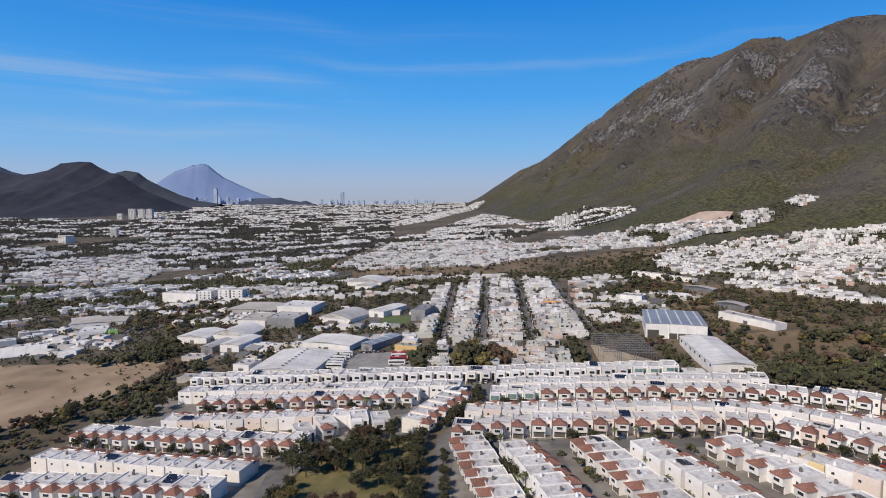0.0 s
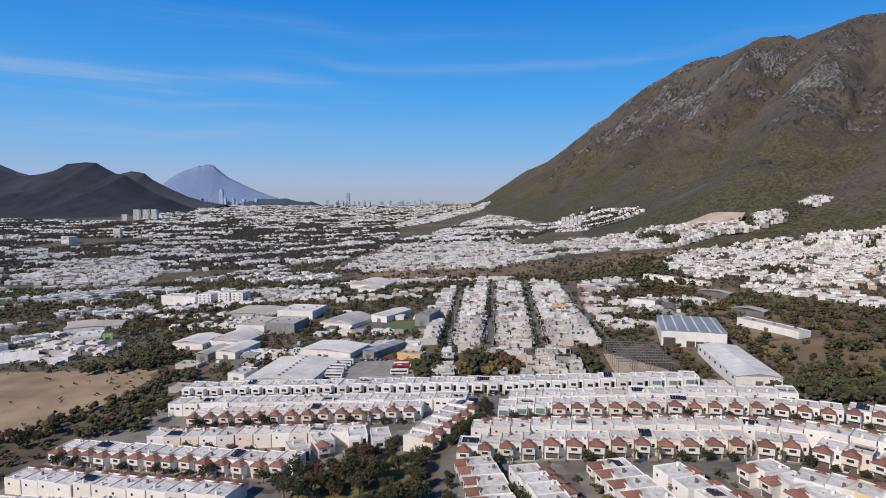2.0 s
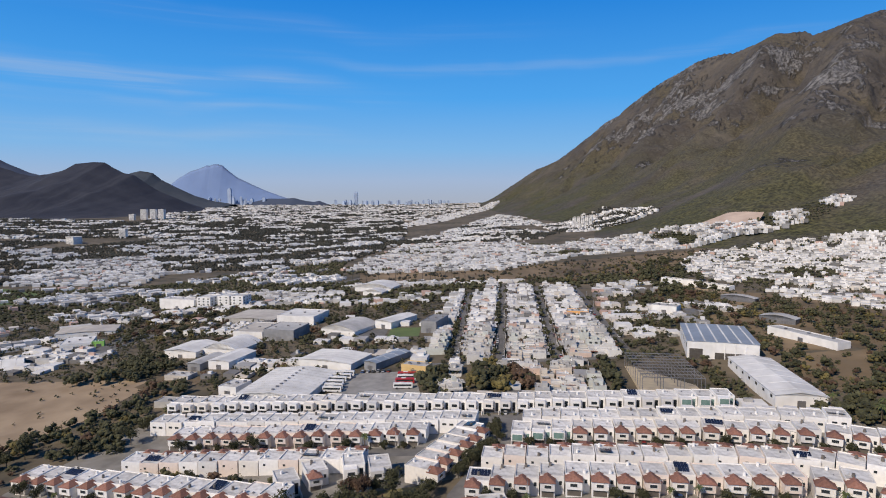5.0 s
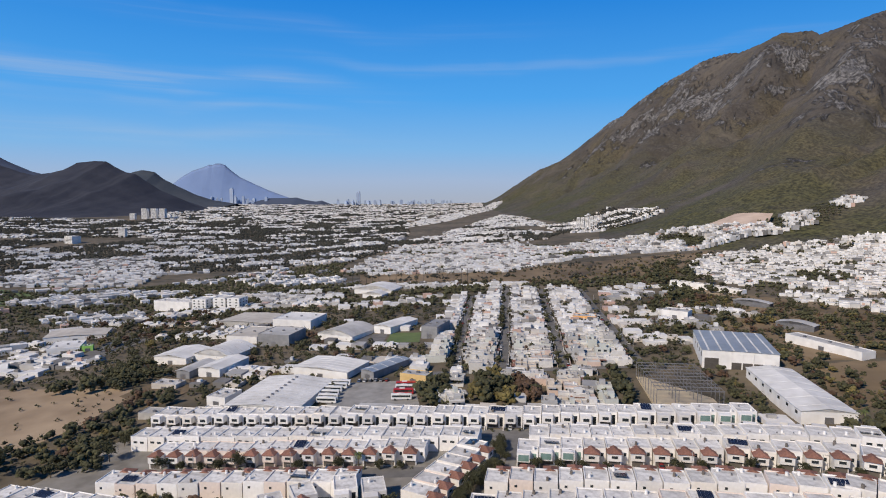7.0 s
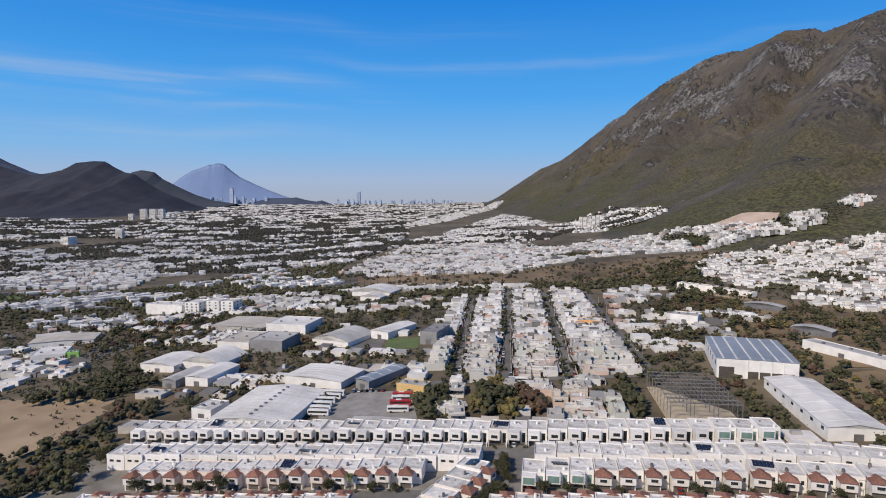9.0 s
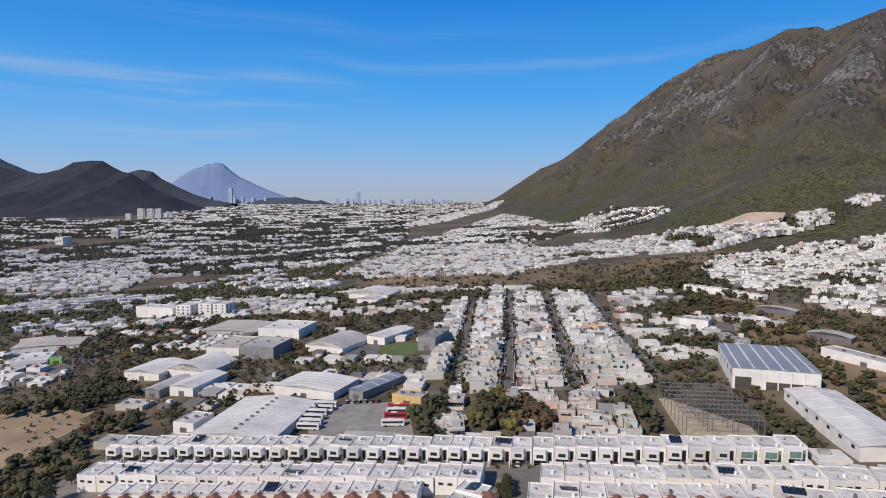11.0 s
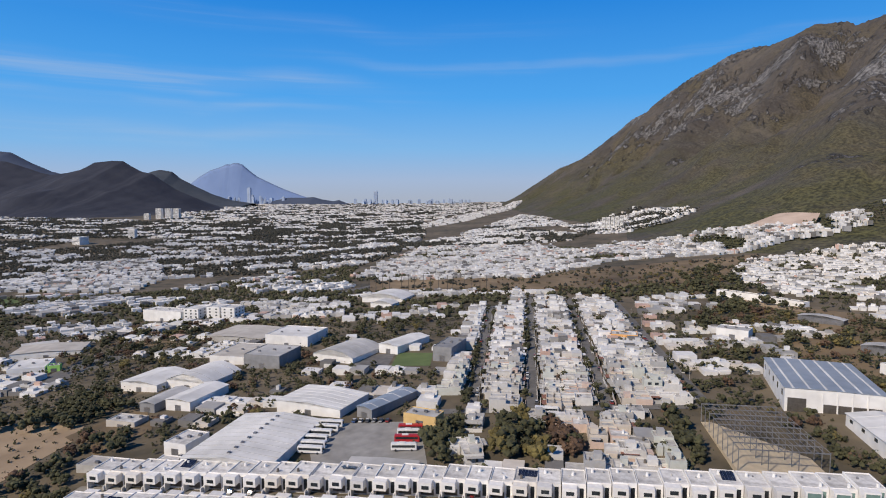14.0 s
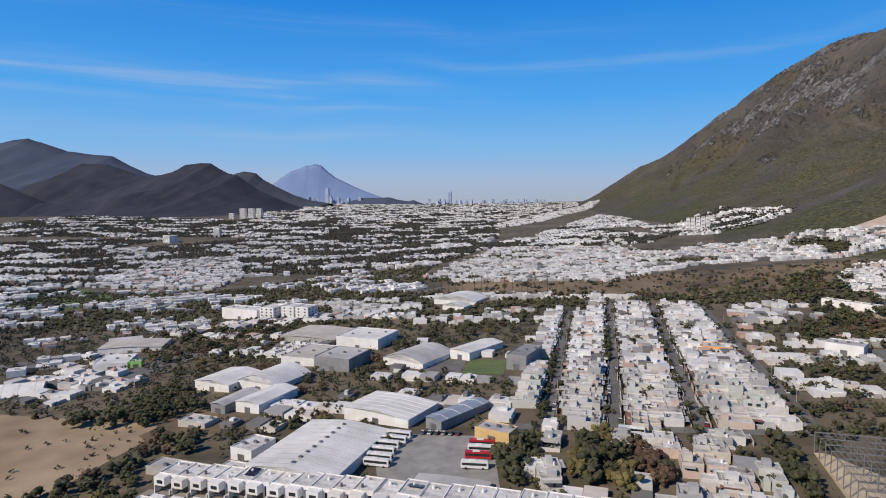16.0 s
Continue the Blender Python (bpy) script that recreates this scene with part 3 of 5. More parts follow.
def house_hip(seed, paint):
    """Two-storey stucco house: flat-roofed body, front wing over a carport, hipped clay roof."""
    rng = random.Random(seed)
    ob = new("house")
    wx = rng.choice((0.8, 1.0, 1.3))
    part("wall", boxes((-3.9, 3.9, 4.0, 14.0, -4, 5.5)), paint, ob)
    part("front_wing", boxes((-3.9, wx, 0.3, 4.0, 2.15, 5.1)), paint, ob)
    part("ground_floor", boxes((-3.9, wx, 1.3, 4.0, -4, 2.15)), paint, ob)
    part("parapet", ring(-3.9, 3.9, 4.0, 14.0, 5.5, 5.95, 0.2), paint, ob)
    part("roof", boxes((-3.7, 3.7, 4.2, 13.8, 5.5, 5.6)), M_ROOF, ob, "white-coated flat roof")
    part("hip_roof", hipped(-4.2, wx + .3, -0.1, 4.9, 5.15, 1.35), M_TILE, ob, "brown clay-tiled hipped roof")
    window(ob, -2.5, -0.3, 0.3, 3.15, 4.2, -1, framed=True)
    window(ob, 2.2, 3.1, 4.0, 2.9, 4.2, -1)
    window(ob, 1.2, 2.1, 14.0, 3.3, 4.1, 1)
    # Door panel coloured dark for the shade of the garage opening.
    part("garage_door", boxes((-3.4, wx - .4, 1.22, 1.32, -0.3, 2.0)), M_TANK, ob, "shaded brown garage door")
    roof_clutter(ob, rng, -3.7, 3.7, 4.6, 13.8, 5.6)
    return ob


def house_box(seed, paint, glass=False):
    """Modern white house: stacked boxes over an open carport."""
    rng = random.Random(seed)
    ob = new("house")
    g = M_GREENGLASS if glass else M_GLASS
    h = 5.5 + rng.choice((0, 0.3))
    part("wall", boxes((-3.95, 3.95, 3.4, 14.5, -4, h)), paint, ob)
    part("front_wing", boxes((-3.95, 0.9, 0.2, 3.4, 2.5, 5.8)), paint, ob)
    part("side_fin", boxes((-3.95, -3.6, 0.2, 3.4, -4, 2.5)), paint, ob)
    part("front_wall", boxes((3.6, 3.95, -0.6, 3.4, -4, 1.9)), paint, ob)
    part("parapet", ring(-3.95, 3.95, 3.4, 14.5, h, h + .45, 0.2), paint, ob)
    part("roof", boxes((-3.75, 3.75, 3.6, 14.3, h, h + .1)), M_ROOF, ob, "white-coated flat roof")
    if glass:
        window(ob, -3.4, 0.5, 0.2, 2.9, 5.3, -1, g, "green-tinted glazing", True)
    else:
        window(ob, -2.6, 0.0, 0.2, 3.4, 4.7, -1, g)
    window(ob, 1.9, 3.2, 3.4, 0.6, 4.7, -1, g)
    window(ob, -2.4, -0.6, 14.5, 3.2, 4.1, 1, g)
    window(ob, 0.8, 2.6, 14.5, 3.2, 4.1, 1, g)
    # The carport's shade is put into this panel's dark colour.
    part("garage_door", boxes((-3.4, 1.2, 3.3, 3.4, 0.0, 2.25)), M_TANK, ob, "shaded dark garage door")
    roof_clutter(ob, rng, -3.7, 3.7, 4, 14.2, h + .1)
    return ob


KINDS = {"hip": [house_hip(i, p) for i, p in enumerate((WHITE, WHITE, CREAM, PEACH, PALEGREY, WHITE, CREAM))], "box": [house_box(10 + i, p) for i, p in enumerate((WHITE, WHITE, WHITE, CREAM, PALEGREY))],
         "glass": [house_box(20, WHITE, True)], "ochre": [house_hip(21, OCHRE)]}
LABELS = {"hip": "white stucco house with brown hipped clay roof", "box": "modern white box house with open carport", "glass": "modern white house with green-tinted glazing", "ochre": "ochre stucco house with brown hipped clay roof"}
fresh = {id(o) for v in KINDS.values() for o in v}
pick = random.Random(4)
HOMES = []            # poses of the estate houses
TAKEN = []            # circles already built on: x, y, radius


def put_house(kind, x, y, angle):
    """angle: the way the front faces, degrees clockwise from -y."""
    src = pick.choice(KINDS[kind])
    a = radians(angle)
    bx, by = math.sin(a), math.cos(a)
    back = pick.uniform(-.5, .7)
    x, y = x + bx * back, y + by * back
    cx, cy = x + bx * 6.5, y + by * 6.5
    m = pose(x, y, min(land(x, y), land(cx, cy)) + 0.25 + pick.uniform(0, 0.6), 0, 0, -angle)
    if id(src) in fresh:
        fresh.discard(id(src))
        src.matrix_basis = m
        ob = src
    else:
        ob = copy_thing(src, m)
    HOMES.append(m)
    TAKEN.append((cx, cy, 7.2))
    TAKEN.append((x + bx * 2, y + by * 2, 4.5))
    return tagged(ob, LABELS[kind], "house", "houses of the estate")


def along(pts, pitch):
    """Points and headings at even steps along a polyline."""
    out, carry = [], pitch / 2
    for a, b in zip(pts, pts[1:]):
        n = math.hypot(b[0] - a[0], b[1] - a[1])
        h = math.degrees(math.atan2(b[1] - a[1], b[0] - a[0]))
        while carry <= n:
            out.append((a[0] + (b[0] - a[0]) * carry / n, a[1] + (b[1] - a[1]) * carry / n, h))
            carry += pitch
        carry -= n
    return out


def row(pts, kind, flip=False, pitch=8.2, swap=()):
    """Fronts stand on the line and face its right hand, or its left hand when flipped."""
    for i, (x, y, h) in enumerate(along(pts, pitch)):
        put_house(dict(swap).get(i, kind), x, y, -h + (180 if flip else 0))


F3 = [(-146, 343), (-9, 324), (25, 318), (133, 303.5)]
F2L = [(-124, 295.5), (-10, 283)]
F2R = [(25, 274.5), (98, 263), (134, 253), (158, 240), (180, 222), (198, 200)]
F1R = [(5, 230), (37, 225), (88, 217), (109, 214), (125, 207), (138, 194), (148, 178), (158, 158)]
FL1 = [(-168, 259), (-115, 244), (-60, 227)]
FL0 = [(-168, 204.5), (-116, 195.5), (-78, 187)]
row(F3, "box", swap=[(31, "glass"), (32, "glass"), (33, "glass")])
row([(-140, 332), (-9, 313.5), (16, 309.5)], "box", True)
row([(34, 307), (130, 293), (166, 280)], "box", True)
row(F2L, "hip")
row(F2R, "hip", swap=[(0, "glass"), (1, "glass"), (2, "glass")])
row([(-130, 285), (-34, 275)], "hip", True)
row([(14, 266), (98, 252), (130, 242), (150, 228), (168, 210)], "hip", True)
row(F1R, "hip")
row(FL1, "hip")
row([(-164, 247), (-115, 233), (-66, 219)], "hip", True)
row(FL0, "hip")
row([(-4, 243), (17, 283)], "hip")
row([(3.5, 222), (11, 172), (19, 125)], "hip", pitch=8)
row([(54, 125), (45, 170), (37, 210)], "hip", pitch=8)
row([(48, 208), (56, 170), (66, 125)], "hip", pitch=8)
row([(101, 130), (93, 165), (83, 201)], "hip", pitch=9.5)
row([(94, 198), (104, 165), (113, 130)], "hip", pitch=9.5)
row([(116, 196), (129, 184), (139, 168), (150, 148)], "hip", True, swap=[(2, "ochre")])
put_house("box", -34, 249, -12)
put_house("box", -24, 247, -12)
put_house("hip", -46, 247, -25)
put_house("box", -55, 240, -25)


# ---- streets and open ground ----
def street(name, pts, w, label="grey asphalt street between rows of houses", lift=0.22):
    patch(name, strip(pts, w), M_ASPHALT, lift, label)


def off(pts, d):
    return [(x, y - d) for x, y in pts]


M_YARD = mat("yard_concrete", (0.20, 0.198, 0.193), (0.33, 0.325, 0.315), 0.2, 0.9, big=0.05)
M_PAVING = mat("worn_paving", (0.15, 0.14, 0.12), (0.30, 0.285, 0.26), 0.15, 0.95, big=0.04, detail=8)
patch("paving", [(2, 118), (3, 228), (24, 320), (135, 305), (172, 282), (190, 225), (205, 190), (170, 118)], M_PAVING, 0.14, "worn concrete paving and yards of the estate", step=20)
patch("paving", [(-172, 150), (-172, 262), (-150, 346), (24, 320), (4, 250), (-10, 247), (-50, 228), (-62, 190), (-62, 150)], M_PAVING, 0.15, "worn concrete paving and yards of the estate", step=20)
for line in (F3, F2L, F2R, F1R, FL1, FL0):
    street("road", off(line, 5), 9)
street("road", [(-2, 120), (-1, 180), (3, 236), (21, 278), (29, 312)], 7.5, "grey asphalt avenue past the park", 0.25)
street("road", [(41, 120), (42, 212)], 8)
street("road", [(97, 130), (88, 206)], 8)
street("road", [(-60, 180), (-62, 222)], 9)
patch("grass", [(-57, 150), (-60, 185), (-50, 226), (-33, 243), (-9, 246), (-6, 180), (-8, 140)], M_GRASS, 0.18, "dry park lawn between the trees")
patch("dirt_field", [(-420, 430), (-314, 428), (-190, 410), (-182, 392), (-188, 350), (-208, 300), (-240, 284), (-420, 296)], M_DIRT, 0.16, "bare tan dirt lot")
patch("yard", [(-75, 399), (-21, 396), (-14, 350), (-60, 352)], M_YARD, 0.1, "pale grey paved coach yard")
patch("court", [(-73, 488), (-49, 490), (-48, 528), (-74, 525)], M_ASPHALT, 0.1, "dark paved school court")
patch("pitch", [(-47, 495), (-22, 492), (-22, 524), (-46, 529)], M_FIELD, 0.1, "small green football pitch")
patch("lot", [(-265, 482), (-282, 515), (-286, 572), (-250, 556)], M_ASPHALT, 0.1, "empty grey paved lot")
patch("dry_field", [(-130, 930), (90, 890), (325, 950), (395, 960), (300, 800), (252, 770), (150, 745), (-110, 800)], M_DRYFIELD, 0.3, "brown fallow field below the hillside", step=30)
patch("school_ground", [(226, 640), (236, 668), (262, 620), (262, 590)], M_DIRT, 0.3, "tan school playing ground")
COL = [(3, 417, 24, 690), (31, 395, 65, 745), (67, 400, 99, 710), (111, 395, 138, 700)]
for x0, y0, x1, y1 in COL:
    street("road", [(x0, y0), (x1, y1)], 5.5, "narrow asphalt street lined with small houses")
street("road", [(-14, 408), (112, 400)], 7, "narrow asphalt street lined with small houses", 0.16)
street("road", [(-420, 490), (-330, 600), (-230, 720), (-120, 860), (60, 1150)], 12, "wide avenue across the city", 0.2)


def inside(x, y, poly):
    c = False
    for (x0, y0), (x1, y1) in zip(poly, poly[1:] + poly[:1]):
        if (y0 > y) != (y1 > y) and x < (x1 - x0) * (y - y0) / (y1 - y0) + x0:
            c = not c
    return c


# ---- halls, sheds and other large buildings ----
def frame_of(quad):
    """Centre, size and turn of a rectangle given by near left, near right and far right corners."""
    (ax, ay), (bx, by), (cx, cy) = quad[:3]
    w, d = math.hypot(bx - ax, by - ay), math.hypot(cx - bx, cy - by)
    return ax, ay, w, d, math.degrees(math.atan2(by - ay, bx - ax))


def hall(quad, h, label, roof=None, wall=None, kind="flat", rise=1.5, name="warehouse", cat="warehouse", ribs=0, doors=1, ribmat=None, strips=0):
    """A hall with its near left corner as origin: walls, a flat, gabled or vaulted roof, seams and doors."""
    x, y, w, d, a = frame_of(quad)
    roof, wall = roof or M_SHEET, wall or M_CLEAN
    ob = new(name)
    z = min(land(*p) for p in quad[:3]) + 0.2
    ob.matrix_basis = pose(x, y, z, 0, 0, a)
    part("wall", boxes((0, w, 0, d, -3, h)), wall, ob)
    if kind == "flat":
        part("parapet", ring(0, w, 0, d, h, h + 0.5, 0.25), wall, ob)
        part("roof", boxes((0.25, w - .25, .25, d - .25, h, h + .12)), roof, ob)
        for i in range(3):
            u, v = w * (0.2 + 0.3 * i), d * (0.3 + 0.2 * ((i * 7) % 3))
            part("roof_unit", boxes((u, u + 1.6, v, v + 1.2, h + .12, h + 1.1)), M_STEEL, ob)
        prof = None
    else:
        n = 2 if kind == "gable" else 12
        prof = []
        for i in range(n + 1):
            t = i / n
            zz = h + rise * (1 - abs(2 * t - 1)) if kind == "gable" else h + rise * math.sin(math.pi * t)
            if kind == "mono":
                zz = h + rise * t
            prof.append((-0.4 + (w + 0.8) * t, zz))
        bm = bmesh.new()
        rows = [[bm.verts.new((px, yy, pz + dz)) for px, pz in prof] for yy, dz in ((-0.4, 0), (d + .4, 0), (d + .4, .22), (-0.4, .22))]
        for r in range(4):
            q = rows[(r + 1) % 4]
            for i in range(len(prof) - 1):
                bm.faces.new((rows[r][i], rows[r][i + 1], q[i + 1], q[i]))
        bm.faces.new([rows[0][0], rows[1][0], rows[2][0], rows[3][0]])
        bm.faces.new([rows[r][-1] for r in (3, 2, 1, 0)])
        bmesh.ops.recalc_face_normals(bm, faces=bm.faces)
        part("roof", bm, roof, ob)
        for yy in (0.02, d - .02):
            bm = bmesh.new()
            bm.faces.new([bm.verts.new((px, yy, max(h, pz) if 0 < i < n else h)) for i, (px, pz) in enumerate(prof)])
            bmesh.ops.solidify(bm, geom=bm.faces[:], thickness=0.1)
            part("gable", bm, wall, ob)
    for i in range(ribs):
        v = d * (i + 0.5) / ribs
        if prof:
            bm = bmesh.new()
            a4 = [[bm.verts.new((px, v + o, pz + dz)) for px, pz in prof] for o, dz in ((-0.14, .2), (0.14, .2), (0.14, .3), (-0.14, .3))]
            for r in range(4):
                q = a4[(r + 1) % 4]
                for k in range(len(prof) - 1):
                    bm.faces.new((a4[r][k], a4[r][k + 1], q[k + 1], q[k]))
            part("roof_seam", bm, ribmat or M_CLEAN, ob)
        else:
            u = w * (i + 0.5) / ribs
            part("roof_seam", boxes((u - .35, u + .35, .4, d - .4, h + .12, h + .3)), ribmat or M_CLEAN, ob)
    for i in range(strips):
        u = w * (i + 0.5) / strips
        zz = h + rise * (1 - abs(2 * u / w - 1))
        part("skylight_strip", boxes((u - .45, u + .45, -.3, d + .3, zz - .1, zz + .3)), M_SHEET, ob, "pale translucent strip")
    for i in range(doors):
        u = w * (i + 0.5) / doors
        part("door", boxes((u - 1.8, u + 1.8, -0.08, 0.02, 0, min(4, h * .6))), M_STEEL, ob, "dark roller door")
    for i in range(max(1, int(d / 9))):
        v = d * (i + 0.5) / max(1, int(d / 9))
        part("window", boxes((-0.06, 0.02, v - 1.2, v + 1.2, h * .55, h * .8)), M_GLASS, ob)
    for u in range(0, int(w) + 1, 6):
        for v in range(0, int(d) + 1, 6):
            c, s_ = math.cos(radians(a)), math.sin(radians(a))
            TAKEN.append((x + u * c - v * s_, y + u * s_ + v * c, 5.5))
    return tagged(ob, label, cat)


coach_shed = hall([(-113, 352), (-75, 346), (-73, 397)], 7, "large shed with light grey gabled sheet roof", M_SHEET, kind="gable", rise=2.0, ribs=11, ribmat=M_SHEETGREY)
for i in range(9):
    part("ridge_vent", boxes((18.6, 19.8, 3 + i * 5.2, 4.4 + i * 5.2, 9.0, 9.7)), M_STEEL, coach_shed)
hall([(-95, 418), (-60, 405), (-55, 432)], 6, "white workshop with ribbed sheet roof", kind="gable", rise=1.2, ribs=6)
hall([(-52, 406), (-44, 401), (-38, 436)], 5, "long shed with pale blue mono-pitch roof", M_BLUEROOF, M_GREYWALL, "gable", 0.9, ribs=4)
hall([(-145, 507), (-120, 502), (-114, 531)], 9, "grey block-shaped commercial building", M_SHEETGREY, M_GREYWALL)
hall([(-151, 567), (-117, 560), (-110, 594)], 9, "white box-shaped hall with pale roof", M_SHEET, M_CLEAN)
hall([(-174, 521), (-149, 517), (-145, 555)], 6, "low hall with tan flat roof", M_TAN, M_CLEAN)
hall([(-208, 595), (-160, 585), (-156, 628)], 5, "low building with brown weathered roof", M_TAN, M_CONC, "gable", 1.0)
hall([(-60, 532), (-46, 524), (-38, 562)], 6, "small hall with white gabled roof", kind="gable", rise=1.4)
hall([(-21, 503), (-9, 499), (-4, 528)], 9, "dark grey modern school building", M_GREYWALL, M_GREYWALL, name="school", cat="building")
hall([(-28, 392), (-13, 386), (-10, 395)], 5.5, "ochre two-storey building with flat roof", M_SHEETGREY, M_YELLOW, name="building", cat="building")
hall([(-46, 343), (-19, 340), (-18, 352)], 3.6, "low shed with grey sheet roof beside the coach yard", M_SHEETGREY, M_CONC, "gable", 0.4)
hall([(-102, 518), (-73, 505), (-58, 538)], 5, "sports hall with vaulted grey sheet roof", M_SHEETGREY, M_CLEAN, "vault", 4.2, ribs=5, ribmat=M_SHEETGREY)
store = hall([(141, 390), (178, 379), (193, 430)], 10.5, "tall white warehouse with blue roof and pale strips", M_BLUEROOF, M_CLEAN, "gable", 0.3, doors=0, strips=6)
# Thin dark panels stand in for the unlit inside of the bays.
part("loading_bay", boxes((1.2, 8.5, -.12, .02, 0, 6.2)), M_POLE, store, "dark open loading bay")
for i in range(4):
    part("loading_bay", boxes((15 + i * 5.6, 20 + i * 5.6, -.12, .02, 0.3, 4.4)), M_POLE, store, "dark open loading bay")
    part("pilaster", boxes((14.6 + i * 5.6, 15 + i * 5.6, -.3, .02, -1, 9.8)), M_CLEAN, store)
hall([(148, 306), (170, 303), (187, 368)], 5.5, "long white shed with low gabled roof", M_SHEET, M_CLEAN, "gable", 1.6, ribs=6)
hall([(165, 525), (181, 514), (188, 526)], 7, "small white hall with flat roof", M_SHEETGREY, M_CLEAN)
hall([(212, 436), (228, 388), (238, 391)], 5, "long blank cream building", M_SHEETGREY, M_CLEAN)
hall([(226, 474), (242, 456), (249, 462)], 4.6, "open hangar with curved grey roof", M_SHEETGREY, M_STEEL, "vault", 1.8)
hall([(238, 564), (257, 542), (263, 547)], 4.6, "open hangar with curved grey roof", M_SHEETGREY, M_STEEL, "vault", 1.6)
hall([(226, 678), (252, 644), (258, 649)], 6.5, "long two-storey school block with brown roof", M_TAN, M_CLEAN, name="school", cat="building", ribs=0)
hall([(253, 640), (268, 612), (274, 616)], 4.5, "low school block with tan roof", M_TAN, M_CLEAN, name="school", cat="building")
hall([(-110, 752), (-66, 740), (-58, 775)], 5, "hall with white vaulted canopy roof", M_SHEET, M_CLEAN, "vault", 5)
hall([(-96, 720), (-74, 712), (-70, 728)], 4, "hall with white vaulted canopy roof", M_SHEET, M_CLEAN, "vault", 3)
hall([(-358, 452), (-350, 437), (-304, 461)], 2.5, "long hall with white quonset vault", M_SHEET, M_CLEAN, "vault", 6, ribs=6, ribmat=M_SHEETGREY)
hall([(-310, 512), (-289, 520), (-296, 545)], 5, "white shop building with lime green front", M_SHEET, M_CLEAN, name="building", cat="building")
hall([(-288, 521), (-281, 524), (-284, 530)], 4, "lime green painted shop front", M_SHEET, M_GREENPAINT, name="building", cat="building")
hall([(-345, 560), (-300, 576), (-310, 604)], 5, "long low hall with cream roof", M_TAN, M_CLEAN, "gable", 1)
hall([(-205, 468), (-180, 462), (-172, 492)], 5.5, "white hall with low gabled roof", M_SHEET, M_CLEAN, "gable", 1.8)
hall([(-178, 470), (-150, 462), (-142, 492)], 5, "white hall with barrel-vaulted roof", M_SHEET, M_CLEAN, "vault", 4.5, ribs=3, ribmat=M_SHEETGREY)
hall([(-171, 427), (-162, 425), (-155, 452)], 5, "narrow workshop with grey sheet roof", M_SHEETGREY, M_GREYWALL, "gable", 1)
hall([(-158, 429), (-143, 425), (-133, 455)], 5.5, "workshop with white gabled roof", M_SHEET, M_CLEAN, "gable", 1.4)
hall([(-177, 407), (-161, 404), (-159, 414)], 3, "small brick house with white flat roof", M_ROOF, M_TAN, name="building", cat="building")
hall([(-130, 372), (-119, 369), (-116, 384)], 5, "white two-storey house with flat roof", M_ROOF, M_CLEAN, name="building", cat="building")
hall([(-128, 352), (-116, 350), (-114, 362)], 3.5, "low annex with white flat roof", M_ROOF, M_CLEAN, name="building", cat="building")
hall([(98, 532), (115, 528), (117, 540)], 4.5, "orange painted shop with pale roof", M_ROOF, M_ORANGE, name="building", cat="building")
hall([(-160, 358), (-128, 353), (-126, 362)], 3, "low building with flat concrete roof", M_CONC, M_CONC, name="building", cat="building")


def flats(x, y, w, d, storeys, turn, label):
    """A block of flats: body, roof and rows of windows."""
    ob = new("apartment_block")
    ob.matrix_basis = pose(x, y, land(x, y), 0, 0, turn)
    h = storeys * 3
    part("wall", boxes((0, w, 0, d, -4, h)), M_CLEAN, ob)
    part("parapet", ring(0, w, 0, d, h, h + .6, .3), M_CLEAN, ob)
    part("roof", boxes((.3, w - .3, .3, d - .3, h, h + .15)), M_ROOF, ob)
    for f in range(storeys):
        if y > 1000:
            part("window_band", boxes((.6, w - .6, -0.1, .02, f * 3 + 1.1, f * 3 + 2.2)), M_GLASS, ob)
            continue
        for i in range(max(2, int(w / 5))):
            u = w * (i + .5) / max(2, int(w / 5))
            part("window", boxes((u - .9, u + .9, -0.08, .02, f * 3 + 1, f * 3 + 2.3)), M_GLASS, ob)
        for i in range(max(1, int(d / 6))):
            v = d * (i + .5) / max(1, int(d / 6))
            part("window", boxes((w - .02, w + .08, v - .9, v + .9, f * 3 + 1, f * 3 + 2.3)), M_GLASS, ob)
    return tagged(ob, label, "building")


hall([(-323, 710), (-279, 698), (-274, 716)], 11, "large blank white apartment slab", M_ROOF, M_CLEAN, name="building", cat="building")
flats(-276, 698, 16, 22, 4, -10, "four-storey white apartment block with open stairs")
flats(-254, 700, 14, 20, 4, -10, "four-storey white apartment block with open stairs")
flats(-236, 692, 14, 18, 4, -10, "four-storey white apartment block with open stairs")
for i in range(5):
    flats(312 + i * 9.4, 1556 - i * 4, 7.6, 13, 9, -18, "pale eight-storey tower on the hillside")
for i, x in enumerate((-1266, -1227, -1192)):
    flats(x, 2546, 22, 20, 14, 0, "white residential tower below the dark hill")
flats(-1290, 2500, 20, 16, 8, 0, "white residential tower below the dark hill")
flats(-905, 1707, 18, 14, 8, 0, "white slab building above the trees")
flats(-960, 1560, 34, 22, 6, -30, "dark glazed office building")


